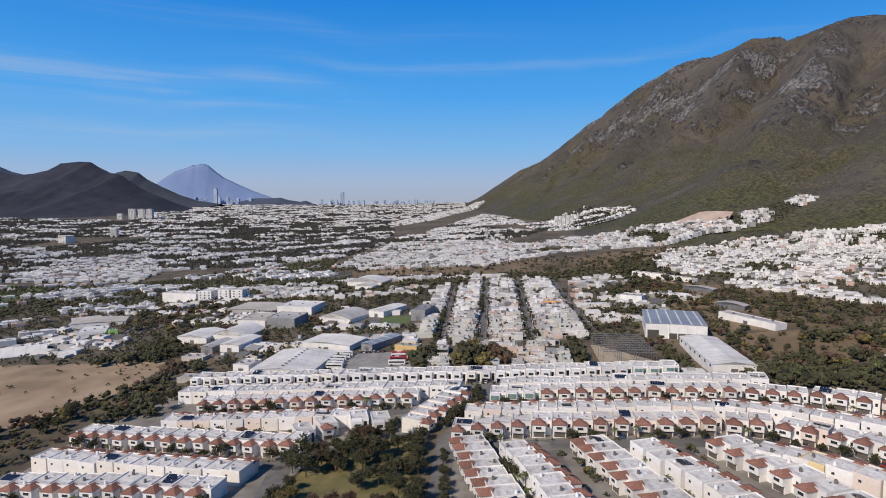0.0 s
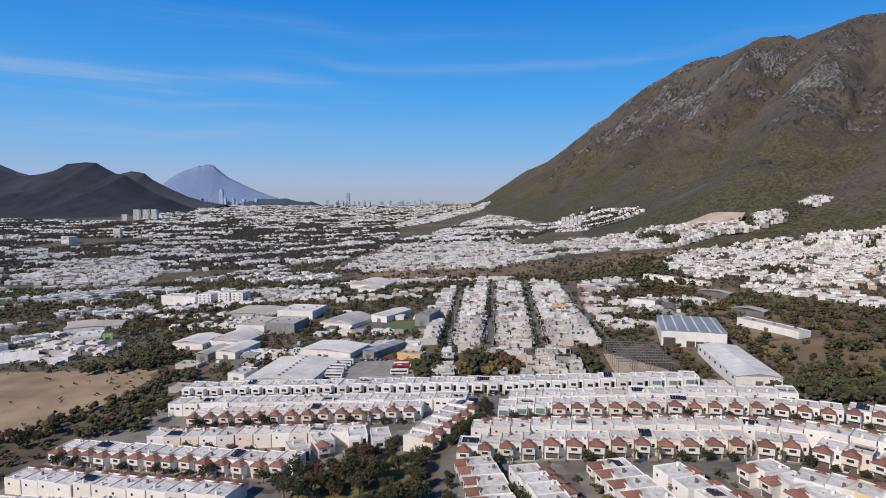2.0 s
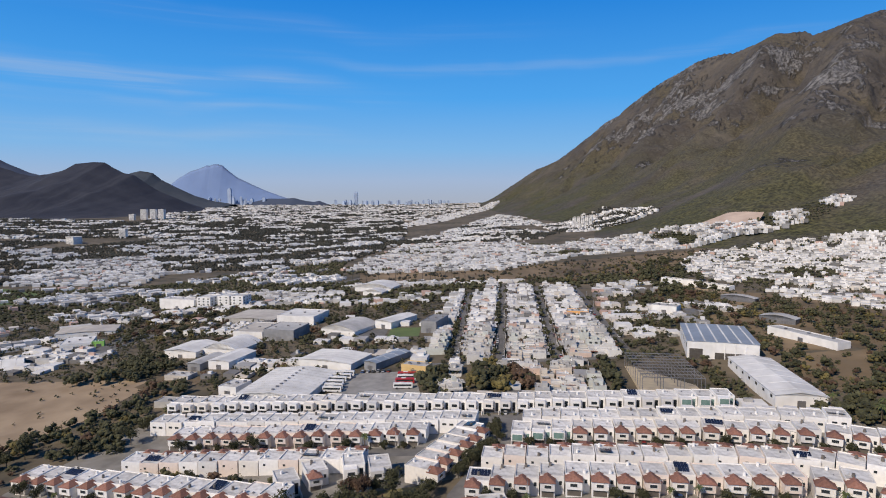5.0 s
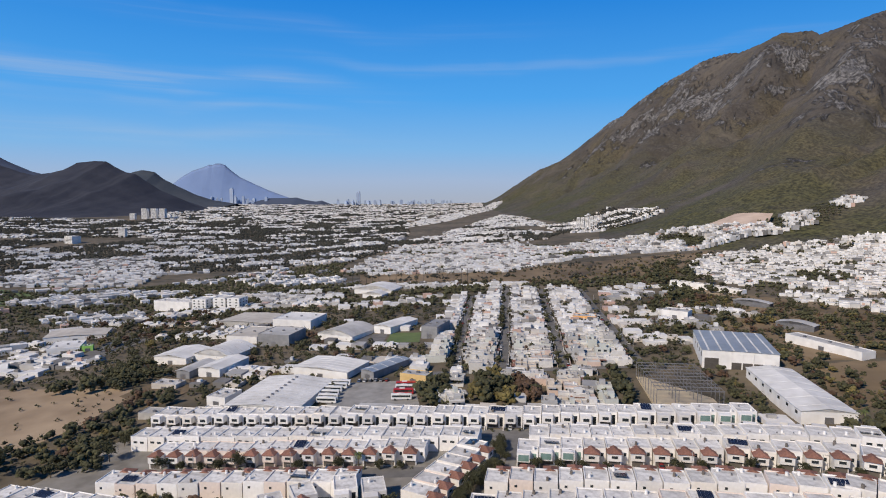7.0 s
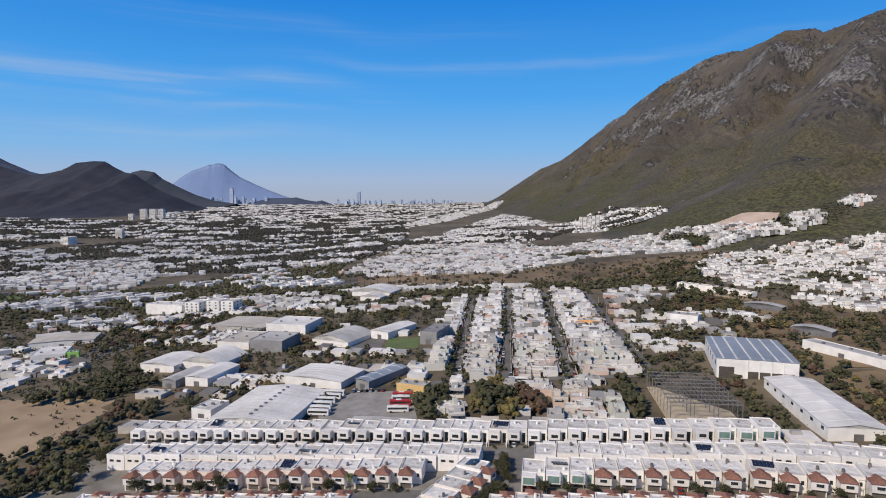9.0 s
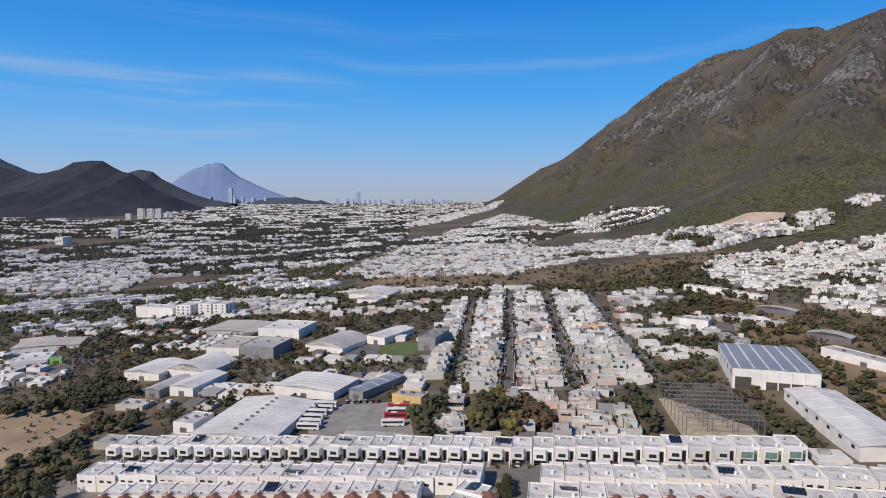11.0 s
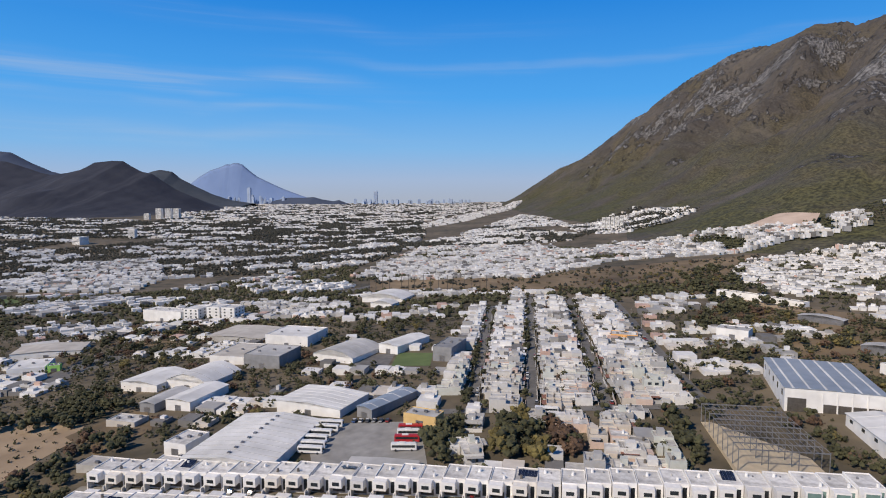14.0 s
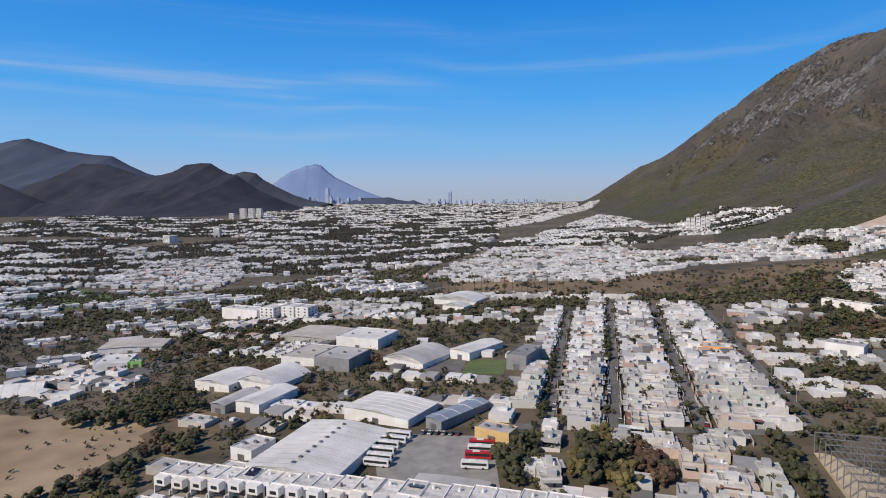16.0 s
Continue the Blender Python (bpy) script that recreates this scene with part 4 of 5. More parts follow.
def steel_frame():
    """The bare frame of a hall going up: columns, rafters and purlins over a formwork floor."""
    ob = new("steel_frame")
    ob.matrix_basis = pose(97, 334, land(112, 356) + 0.3, 0, 0, -6)
    part("floor_slab", boxes((0, 30, 0, 48, -3, 0.3)), M_WOODFLOOR, ob, "yellowish formwork slab")
    for j in range(9):
        for u in (0, 10, 20, 30):
            part("column", boxes((u - .13, u + .13, j * 6 - .13, j * 6 + .13, 0.3, 8)), M_FRAME, ob)
        part("rafter", boxes((-0.2, 30.2, j * 6 - .11, j * 6 + .11, 8, 8.4)), M_FRAME, ob)
    for i in range(16):
        part("purlin", boxes((i * 2 - .07, i * 2 + .07, -.2, 48.2, 8.4, 8.56)), M_FRAME, ob)
    for u in range(0, 31, 10):
        for v in range(0, 49, 8):
            TAKEN.append((97 + u, 334 + v, 6))
    return tagged(ob, "bare grey steel frame of a hall under construction", "construction")


steel_frame()


# ---- small dwellings of the colony ----
def dwelling(seed):
    """A self-built house: rooms of different heights round an open patio, sheets, tanks and roof rooms."""
    rng = random.Random(seed)
    paint = COLONY[seed % len(COLONY)]
    other = rng.choice(COLONY)
    ob = new("small_house")
    w, d = rng.uniform(7.4, 8.8), rng.uniform(11.5, 15.0)
    h = rng.choice((2.8, 2.9, 3.1, 3.2, 3.5, 5.6))
    f = d * rng.uniform(.42, .6)               # depth of the front rooms
    flip = rng.choice((-1, 1))

    def room(name, u0, u1, v0, v1, z0, z1, m, label=""):
        u0, u1 = sorted((u0 * flip, u1 * flip))
        return part(name, boxes((u0, u1, v0, v1, z0, z1)), m, ob, label)

    def rim(u0, u1, v0, v1, z, up, m):
        u0, u1 = sorted((u0 * flip, u1 * flip))
        part("parapet", ring(u0, u1, v0, v1, z, z + up, .18), m, ob)
        part("roof", boxes((u0 + .18, u1 - .18, v0 + .18, v1 - .18, z, z + .08)), M_COLROOF, ob)
    room("wall", -w / 2, w / 2, 0, f, -3, h, paint)
    rim(-w / 2, w / 2, 0, f, h, rng.uniform(.2, .9), paint)
    h2 = rng.choice((2.6, 2.8, 3.0, 3.3, 5.4)) if h < 5 else 2.9
    room("rear_wing", -w / 2, w * rng.uniform(-.02, .2), f, d, -3, h2, other if rng.random() < .4 else paint)
    rim(-w / 2, w * .0, f, d, h2, rng.uniform(.1, .5), paint)
    if rng.random() < .75:
        room("lean_to", w * .22, w / 2, d * .72, d, -3, rng.uniform(2.1, 2.6), rng.choice(COLONY))
    if rng.random() < .6:
        room("sheet_roof", w * .05, w / 2, f + .2, f + rng.uniform(1.5, 3.2), 2.3, 2.38, rng.choice([M_SHEETGREY, M_COLROOF, M_CONC, M_TILE]), "corrugated sheet over the patio")
    if rng.random() < .7:
        u, v = rng.uniform(-w / 2 + .1, 0), rng.uniform(.4, f * .45)
        hr = rng.uniform(2.0, 2.7)
        room("roof_room", u, u + w * rng.uniform(.35, .5), v, v + f * rng.uniform(.35, .55), h + .08, h + hr, rng.choice((paint, other)))
    part("awning", boxes((-w / 2 + .3, w / 2 - rng.uniform(.3, 3.5), -rng.uniform(1.2, 2.6), 0.0, 2.5, 2.62)), rng.choice([M_COLROOF, M_TILE, M_CONC, M_SHEETGREY]), ob)
    part("front_fence", boxes((-w / 2, w / 2, -2.9, -2.75, -2, rng.uniform(.9, 1.9))), rng.choice(COLONY), ob)
    window(ob, -w / 2 + 1, -w / 2 + 2.6, 0, 1.0, 2.2, -1)
    part("door", boxes((0.6, 1.6, -0.06, 0.02, 0, 2.1)), M_TANK, ob)
    if h > 5:
        window(ob, -2.6, -.8, 0, 3.7, 4.9, -1)
        window(ob, .8, 2.6, 0, 3.7, 4.9, -1)
        part("balcony", boxes((-w / 2 + .4, w / 2 - .4, -1.1, 0, 2.75, 2.9)), M_CONC, ob)
    part("water_tank", cylinder(bmesh.new(), rng.uniform(.6, w / 3) * flip, rng.uniform(1, f - 1), h + .08, h + 1.4, .55, 10, .45), rng.choice([M_TANK, M_CLEAN, M_TANK]), ob)
    for _ in range(1):
        u, v = rng.uniform(-w / 2 + .5, w / 2 - .9), rng.uniform(.5, f - .8)
        part("roof_clutter", boxes((u, u + rng.uniform(.4, 1.2), v, v + rng.uniform(.3, .9), h + .08, h + rng.uniform(.4, .9))), rng.choice([M_STEEL, M_TANK, M_CONC, M_CLEAN]), ob)
    return ob


DWELL = [dwelling(40 + i) for i in range(24)]
unused = {id(o) for o in DWELL}
crng = random.Random(8)
FAR_ROWS = []         # dwellings of the colony that are only seen far off


def put_dwelling(x, y, turn, label="small flat-roofed house with weathered pale walls"):
    if y > 485:
        FAR_ROWS.append((x, y, turn))
        TAKEN.append((x - math.sin(radians(turn)) * 5, y + math.cos(radians(turn)) * 5, 6.5))
        return None
    src = crng.choice(DWELL)
    a = radians(turn)
    cx, cy = x - math.sin(a) * 5, y + math.cos(a) * 5
    m = pose(x, y, land(cx, cy) + .2 + crng.uniform(0, .5), 0, 0, turn)
    if id(src) in unused:
        unused.discard(id(src))
        src.matrix_basis = m
        ob = src
    else:
        ob = copy_thing(src, m)
    TAKEN.append((cx, cy, 6.5))
    return tagged(ob, label, "house", "houses of the colony")


def clear(x, y, r):
    return all((x - a) ** 2 + (y - b) ** 2 > (r + c * .75) ** 2 for a, b, c in TAKEN)


for n, (x0, y0, x1, y1) in enumerate(COL):
    ang = math.degrees(math.atan2(y1 - y0, x1 - x0)) - 90
    nx, ny = math.cos(radians(ang)), math.sin(radians(ang))
    length = math.hypot(x1 - x0, y1 - y0)
    for side in (-1, 1):
        if n == 3 and side == 1:
            continue
        t = 10.0
        while t < length:
            k = t / length
            front = 5.6 + crng.uniform(-.5, 1.4)
            bx, by = x0 + (x1 - x0) * k + nx * side * front, y0 + (y1 - y0) * k + ny * side * front
            if (clear(bx + nx * side * 5, by + ny * side * 5, 2) or n > 0) and crng.random() < 0.95:
                put_dwelling(bx, by, ang - 90 * side)
            t += crng.uniform(7.9, 9.2)
for i in range(22):
    put_dwelling(92 + i * 1.27, 408 + i * 13.2, crng.choice((-6, 84, 174)))
for y in (338, 351, 364, 378, 390):
    for x in (53, 62, 71, 80):
        if crng.random() < 0.82:
            put_dwelling(x + crng.uniform(-2, 2), y + crng.uniform(-2, 2), crng.choice((-6, 84, 174)))


# ---- trees ----
ICO = bmesh.new()
bmesh.ops.create_icosphere(ICO, subdivisions=1, radius=1)
ICO_V, ICO_F = [v.co.copy() for v in ICO.verts], [[v.index for v in f.verts] for f in ICO.faces]
ICO.free()


OCT_V = [Vector(p) for p in ((1, 0, 0), (0, 1, 0), (-1, 0, 0), (0, -1, 0), (0, 0, 1), (0, 0, -1))]
OCT_F = [(i, (i + 1) % 4, 4) for i in range(4)] + [((i + 1) % 4, i, 5) for i in range(4)]


def blob(verts, faces, x, y, z, rx, rz, rng, lite=False):
    o = len(verts)
    for v in (OCT_V if lite else ICO_V):
        k = rng.uniform(0.72, 1.25)
        verts.append((x + v.x * rx * k, y + v.y * rx * k, z + v.z * rz * k))
    faces.extend([[o + i for i in f] for f in (OCT_F if lite else ICO_F)])


def leaf(verts, faces, x, y, z, s, rng):
    o = len(verts)
    a = Vector((rng.uniform(-1, 1), rng.uniform(-1, 1), rng.uniform(-.6, .6))).normalized() * s
    b = a.cross(Vector((rng.uniform(-1, 1), rng.uniform(-1, 1), 1))).normalized() * s * .6
    p = Vector((x, y, z))
    verts.extend([tuple(p - a), tuple(p + b), tuple(p + a), tuple(p - b)])
    faces.append([o, o + 1, o + 2, o + 3])


def tree_kind(seed, height, spread, leafmat, name="tree"):
    """A tapered trunk with limbs under a ragged crown of small clumps and leaves."""
    rng = random.Random(seed)
    ob = new(name)
    bm = bmesh.new()
    cylinder(bm, 0, 0, -1.0, height * .45, .22, 7, .13)
    for i in range(4):
        a = i * 1.6 + rng.random()
        tilt, n0 = radians(rng.uniform(30, 50)), len(bm.verts)
        cylinder(bm, 0, 0, 0, height * .42, .11, 5, .04)
        bm.verts.ensure_lookup_table()
        limb = bm.verts[n0:]
        bmesh.ops.rotate(bm, verts=limb, cent=(0, 0, 0), matrix=Euler((0, tilt, a)).to_matrix())
        bmesh.ops.translate(bm, verts=limb, vec=(0, 0, height * .34))
    part("trunk", bm, M_BARK, ob)
    verts, faces = [], []
    lobes = [(rng.uniform(-.5, .5) * spread, rng.uniform(-.5, .5) * spread, height * rng.uniform(.5, .8), spread * rng.uniform(.45, .7)) for _ in range(6)]
    for lx, ly, lz, lr in lobes:
        for _ in range(20):
            u, v = rng.uniform(0, 2 * math.pi), math.acos(rng.uniform(-0.7, 1))
            r = lr * rng.uniform(.5, 1.05)
            x, y, z = lx + r * math.sin(v) * math.cos(u), ly + r * math.sin(v) * math.sin(u), lz + r * .8 * math.cos(v)
            s = rng.uniform(.25, .6) * spread * .18
            blob(verts, faces, x, y, z, s, s * .8, rng)
            for _ in range(13):
                leaf(verts, faces, x + rng.gauss(0, s * 1.4), y + rng.gauss(0, s * 1.4), z + rng.gauss(0, s * 1.2), rng.uniform(.14, .36), rng)
    me = mesh_from("crown", verts, faces, leafmat, ob)
    return ob


def bush(verts, faces, x, y, z, size, rng, n=9):
    """A ragged low crown for the countless trees farther off."""
    for _ in range(n):
        u, r = rng.uniform(0, 2 * math.pi), rng.uniform(.2, 1.0) * size
        s_ = size * rng.uniform(.22, .5)
        px, py, pz = x + r * math.cos(u), y + r * math.sin(u), z + size * rng.uniform(.5, 1.5)
        blob(verts, faces, px, py, pz, s_, s_ * .8, rng, y > 420)
        for _ in range(4):
            leaf(verts, faces, px + rng.gauss(0, s_), py + rng.gauss(0, s_), pz + rng.gauss(0, s_ * .8), s_ * rng.uniform(.2, .5), rng)


def palm_kind(seed, height):
    rng = random.Random(seed)
    ob = new("palm_tree")
    part("trunk", cylinder(bmesh.new(), 0, 0, -1, height, .28, 8, .18), M_BARK, ob)
    bm = bmesh.new()
    for i in range(18):
        a, droop = i * 2.4, rng.uniform(.3, 1.3)
        prev = None
        for k in range(6):
            t = k / 5
            r, z = 2.9 * t, height + 1.0 * math.sin(t * 2.4) * (1.3 - droop) - droop * t * t * 1.6
            w = .5 * (1 - t) + .06
            c, s_ = math.cos(a), math.sin(a)
            cur = [bm.verts.new((c * r - s_ * w, s_ * r + c * w, z - w * .35)), bm.verts.new((c * r, s_ * r, z)), bm.verts.new((c * r + s_ * w, s_ * r - c * w, z - w * .35))]
            if prev:
                bm.faces.new((prev[0], prev[1], cur[1], cur[0]))
                bm.faces.new((prev[1], prev[2], cur[2], cur[1]))
            prev = cur
    part("crown", bm, M_PALM, ob)
    return ob


TREES = {"green": [tree_kind(60 + i, h, s, M_LEAF) for i, (h, s) in enumerate(((7, 3.4), (6, 3.0), (8.5, 3.8), (5, 2.6)))],
         "ochre": [tree_kind(70, 6.5, 3.2, M_OCHRELEAF)], "rust": [tree_kind(72, 6, 3.0, M_RUSTLEAF)], "palm": [palm_kind(74, 5.5), palm_kind(75, 7.5)]}
TREELABEL = {"green": "broad evergreen tree with a dense dark crown", "ochre": "tree with yellowing ochre leaves", "rust": "tree with brown sparse winter crown", "palm": "fan palm with a slim bare trunk"}
virgin = {id(o) for v in TREES.values() for o in v}
trng = random.Random(12)
PLANTED = []
WOODS = {"green": ([], []), "ochre": ([], []), "rust": ([], [])}


def plant(kind, x, y, size=1.0):
    near = y < 300 or (y < 400 and -150 < x < 60)
    if kind != "palm" and (not near or len(PLANTED) > 260):
        PLANTED.append((x, y, 2.2 * size))
        bush(*WOODS[kind], x, y, land(x, y), 3.0 * size, trng, 18)
        return None
    src = trng.choice(TREES[kind])
    m = pose(x, y, land(x, y), 0, 0, trng.uniform(0, 360)) @ Matrix.Diagonal((size, size, size * trng.uniform(.85, 1.15), 1))
    if id(src) in virgin:
        virgin.discard(id(src))
        src.matrix_basis = m
        ob = src
    else:
        ob = copy_thing(src, m)
        ob.matrix_basis = m
    PLANTED.append((x, y, 2.2 * size))
    return tagged(ob, TREELABEL[kind], "tree", "trees of the neighbourhood")


def grove(poly, n, size=1.0, mix=(("green", 15), ("ochre", 1), ("rust", 3)), gap=1.5):
    xs, ys = [p[0] for p in poly], [p[1] for p in poly]
    bag = [k for k, w in mix for _ in range(w)]
    made = tries = 0
    while made < n and tries < n * 12:
        tries += 1
        x, y = trng.uniform(min(xs), max(xs)), trng.uniform(min(ys), max(ys))
        if not inside(x, y, poly) or not clear(x, y, gap) or any((x - a) ** 2 + (y - b) ** 2 < (r + size * .9) ** 2 for a, b, r in PLANTED):
            continue
        plant(trng.choice(bag), x, y, size * trng.uniform(.7, 1.25))
        made += 1


for x, y, turn in ((4, 352, 10), (7, 366, 100), (4, 384, -6), (33, 396, 174)):
    put_dwelling(x, y, turn)
for line in (F2R, F1R, F2L, FL1, FL0):
    for i, (x, y, h) in enumerate(along(line, 8.2)):
        if trng.random() < .75:
            a = radians(h)
            plant("palm" if trng.random() < .12 else "green", x + 3.4 * math.cos(a) + 1.6 * math.sin(a), y + 3.4 * math.sin(a) - 1.6 * math.cos(a), trng.uniform(.55, .9))
for x, y in ((24, 218), (25, 205), (27, 190), (28, 180), (30, 168), (72, 190), (73, 176), (75, 165), (78, 205), (62, 246), (103, 236), (110, 234), (74, 247), (105, 288), (120, 286), (128, 178), (-100, 262), (-82, 240), (-140, 230), (-90, 216), (-40, 272)):
    plant("palm" if trng.random() < .6 else "green", x, y, trng.uniform(.6, .85))
for y in range(128, 224, 7):
    plant("green", 1.5 + trng.uniform(-.6, .6) + max(0, (170 - y) * .17), y + trng.uniform(-2, 2), trng.uniform(.5, .8))
for y in range(128, 210, 9):
    plant("green", 46.5 + trng.uniform(-.6, .6) + (165 - y) * .2, y, trng.uniform(.45, .7))
    plant("palm" if trng.random() < .4 else "green", 26.5 + (180 - y) * .17, y, trng.uniform(.6, .9))
for line, gap in ((F2L, 17.5), (F2R, 17), (F1R, 17), (FL1, 17), (FL0, 17)):
    for x, y, h in along(line, 5.2):
        if trng.random() < .7:
            bush(*WOODS["green"], x - gap * math.sin(radians(h)) + trng.uniform(-1, 1), y + gap * math.cos(radians(h)), land(x, y + gap), trng.uniform(.7, 1.5), trng, 9)
for line in (F3, F2L, F2R, F1R, FL1, FL0):
    for x, y, h in along(line, 6.3):
        if trng.random() < .7:
            bush(*WOODS["green"], x + 1.5 * math.sin(radians(h)), y - 1.6, land(x, y - 1.6), trng.uniform(.5, 1.1), trng, 8)
grove([(-62, 222), (-50, 232), (-34, 246), (-24, 246), (-22, 218), (-36, 205), (-52, 205)], 24, 1.15, (("green", 8), ("rust", 2)))
grove([(-20, 240), (-7, 243), (-6, 175), (-20, 170), (-24, 205)], 22, 1.1, (("green", 1),))
grove([(-58, 200), (-36, 200), (-30, 150), (-56, 150)], 10, 1.1)
grove([(-30, 200), (-8, 160), (-30, 150)], 8, 1.05)
grove([(-2, 245), (18, 262), (26, 300), (20, 300), (8, 262)], 18, .85, (("green", 1),), .2)
grove([(-215, 276), (-172, 286), (-140, 300), (-146, 335), (-158, 400), (-180, 395), (-190, 345), (-208, 305), (-240, 284), (-240, 270)], 84, 1.0)
grove([(-235, 400), (-225, 440), (-218, 470), (-182, 440), (-170, 412), (-190, 405)], 34, 1.2, (("green", 10), ("ochre", 1)))
grove([(-17, 352), (-2, 350), (2, 372), (-2, 396), (-14, 388)], 12, 1.25, (("green", 4), ("rust", 1)))
grove([(12, 350), (32, 347), (34, 372), (26, 392), (14, 380)], 15, 1.35, (("green", 3), ("ochre", 1)))
grove([(36, 352), (48, 356), (46, 380), (36, 390)], 9, 1.1, (("green", 2), ("rust", 2)))
grove([(86, 338), (95, 340), (98, 392), (90, 396)], 10, 1.1, (("green", 5), ("rust", 1)))
grove([(-128, 252), (-60, 236), (-50, 250), (-120, 272)], 16, .75)
grove([(-60, 365), (-118, 385), (-110, 420), (-60, 404)], 8, .8)
grove([(-110, 400), (-100, 440), (-110, 500), (-60, 480), (-40, 440), (-96, 410)], 16, .9)
grove([(140, 312), (146, 330), (150, 385), (135, 385), (134, 330)], 10, .9)
grove([(176, 300), (215, 300), (260, 320), (300, 300), (300, 380), (240, 370), (200, 330)], 45, 1.1, (("green", 7), ("rust", 2), ("ochre", 1)))
grove([(200, 330), (215, 420), (190, 440), (186, 350)], 18, .95)
grove([(150, 285), (215, 250), (235, 290), (160, 302)], 64, 1.05, (("green", 6), ("palm", 1)))
grove([(140, 440), (215, 450), (260, 520), (225, 640), (180, 600), (150, 500)], 60, 1.05, (("green", 10), ("ochre", 1), ("rust", 2)))
grove([(240, 400), (330, 400), (330, 470), (280, 560), (250, 470)], 34, 1.0, (("green", 9), ("ochre", 1), ("rust", 2)))
grove([(200, 600), (235, 790), (290, 870), (310, 830), (276, 690), (262, 600)], 60, 1.4, (("green", 1),))
grove([(-300, 540), (-345, 640), (-214, 690), (-190, 580), (-225, 510)], 60, 1.1, (("green", 6), ("ochre", 1), ("rust", 2)))
grove([(-140, 440), (-100, 500), (-70, 560), (-20, 620), (-40, 700), (-130, 640), (-110, 540)], 36, 1.0)
for x0, y0, x1, y1 in COL:
    for i in range(30 if x0 < 100 else 20):
        t, side = trng.random(), trng.choice((-1, -1, 1))
        plant("green", x0 + (x1 - x0) * t + side * 3.1, y0 + (y1 - y0) * t, trng.uniform(.5, .95))
    for i in range(13):
        t, side = trng.random(), trng.choice((-1, 1))
        plant(trng.choice(("green", "green", "rust")), x0 + (x1 - x0) * t + side * trng.uniform(12, 19), y0 + (y1 - y0) * t, trng.uniform(.55, 1.0))


def scatter(poly, n, small, big, mix=("green", "green", "green", "rust", "ochre"), gap=1.0):
    """Scrub and low trees over open ground, thick and thin by turns."""
    xs, ys = [p[0] for p in poly], [p[1] for p in poly]
    made = tries = 0
    while made < n and tries < n * 5:
        tries += 1
        x, y = trng.uniform(min(xs), max(xs)), trng.uniform(min(ys), max(ys))
        if not inside(x, y, poly) or noise.noise(Vector((x * .022, y * .022, 4))) + trng.uniform(-.35, .35) < -.12 or not clear(x, y, gap):
            continue
        bush(*WOODS[trng.choice(mix)], x, y, land(x, y) - .3, trng.uniform(small, big) * trng.uniform(.7, 1), trng, 9)
        made += 1


scatter([(186, 296), (235, 250), (420, 200), (520, 420), (345, 430), (300, 520), (262, 560), (240, 470), (245, 400), (200, 330)], 850, 1.3, 3.8)
scatter([(140, 440), (215, 440), (262, 560), (235, 660), (190, 640), (150, 520)], 260, 1.3, 3.6)
scatter([(126, 396), (140, 330), (150, 312), (200, 312), (215, 400), (205, 440), (150, 440)], 110, 1.0, 2.8)
scatter([(-345, 560), (-300, 520), (-215, 500), (-160, 560), (-130, 690), (-240, 710), (-330, 650)], 260, 1.4, 3.6)
scatter([(-230, 420), (-120, 400), (-60, 440), (-30, 470), (-110, 560), (-220, 500)], 150, 1.2, 3.2, ("green", "green", "rust"))
scatter([(-20, 700), (60, 760), (230, 670), (290, 800), (250, 860), (140, 770), (-60, 800)], 260, 1.5, 3.8)
scatter([(150, 770), (290, 850), (380, 950), (120, 900), (-60, 900), (-60, 840)], 220, 1.0, 2.6)
scatter([(-420, 200), (-180, 200), (-178, 284), (-420, 290)], 200, 1.2, 3.2)
for x0, y0, x1, y1 in ((41, 120, 42, 212), (97, 130, 88, 206), (60, 130, 52, 205), (24, 130, 27, 222)):
    for _ in range(26):
        t = trng.random()
        bush(*WOODS[trng.choice(("green", "green", "ochre"))], x0 + (x1 - x0) * t + trng.choice((-3.6, 3.6)) * trng.uniform(.8, 1.15), y0 + (y1 - y0) * t, land(x0, y0 + (y1 - y0) * t), trng.uniform(.7, 1.7), trng, 10)


def drop(ob):
    for o in (*ob.children_recursive, ob):
        bpy.data.objects.remove(o)


for group, left in ((TREES, virgin), (KINDS, fresh), ({"": DWELL}, unused)):
    for obs in group.values():
        for o in obs:
            if id(o) in left:
                drop(o)


# ---- the wider city ----
OPEN = [[(-420, 430), (-314, 428), (-186, 409), (-167, 392), (-160, 350), (-177, 289), (-213, 276), (-420, 290)],
        [(-75, 399), (-21, 396), (-14, 350), (-60, 352)], [(-73, 488), (-49, 490), (-48, 528), (-74, 525)], [(-47, 495), (-22, 492), (-22, 524), (-46, 529)],
        [(-265, 482), (-282, 515), (-286, 572), (-250, 556)], [(226, 640), (236, 668), (262, 620), (262, 590)],
        [(4, 420), (0, 420), (20, 690), (28, 690)], [(29, 395), (34, 395), (68, 745), (62, 745)], [(64, 400), (70, 400), (102, 710), (96, 710)], [(108, 395), (114, 395), (141, 700), (135, 700)]]


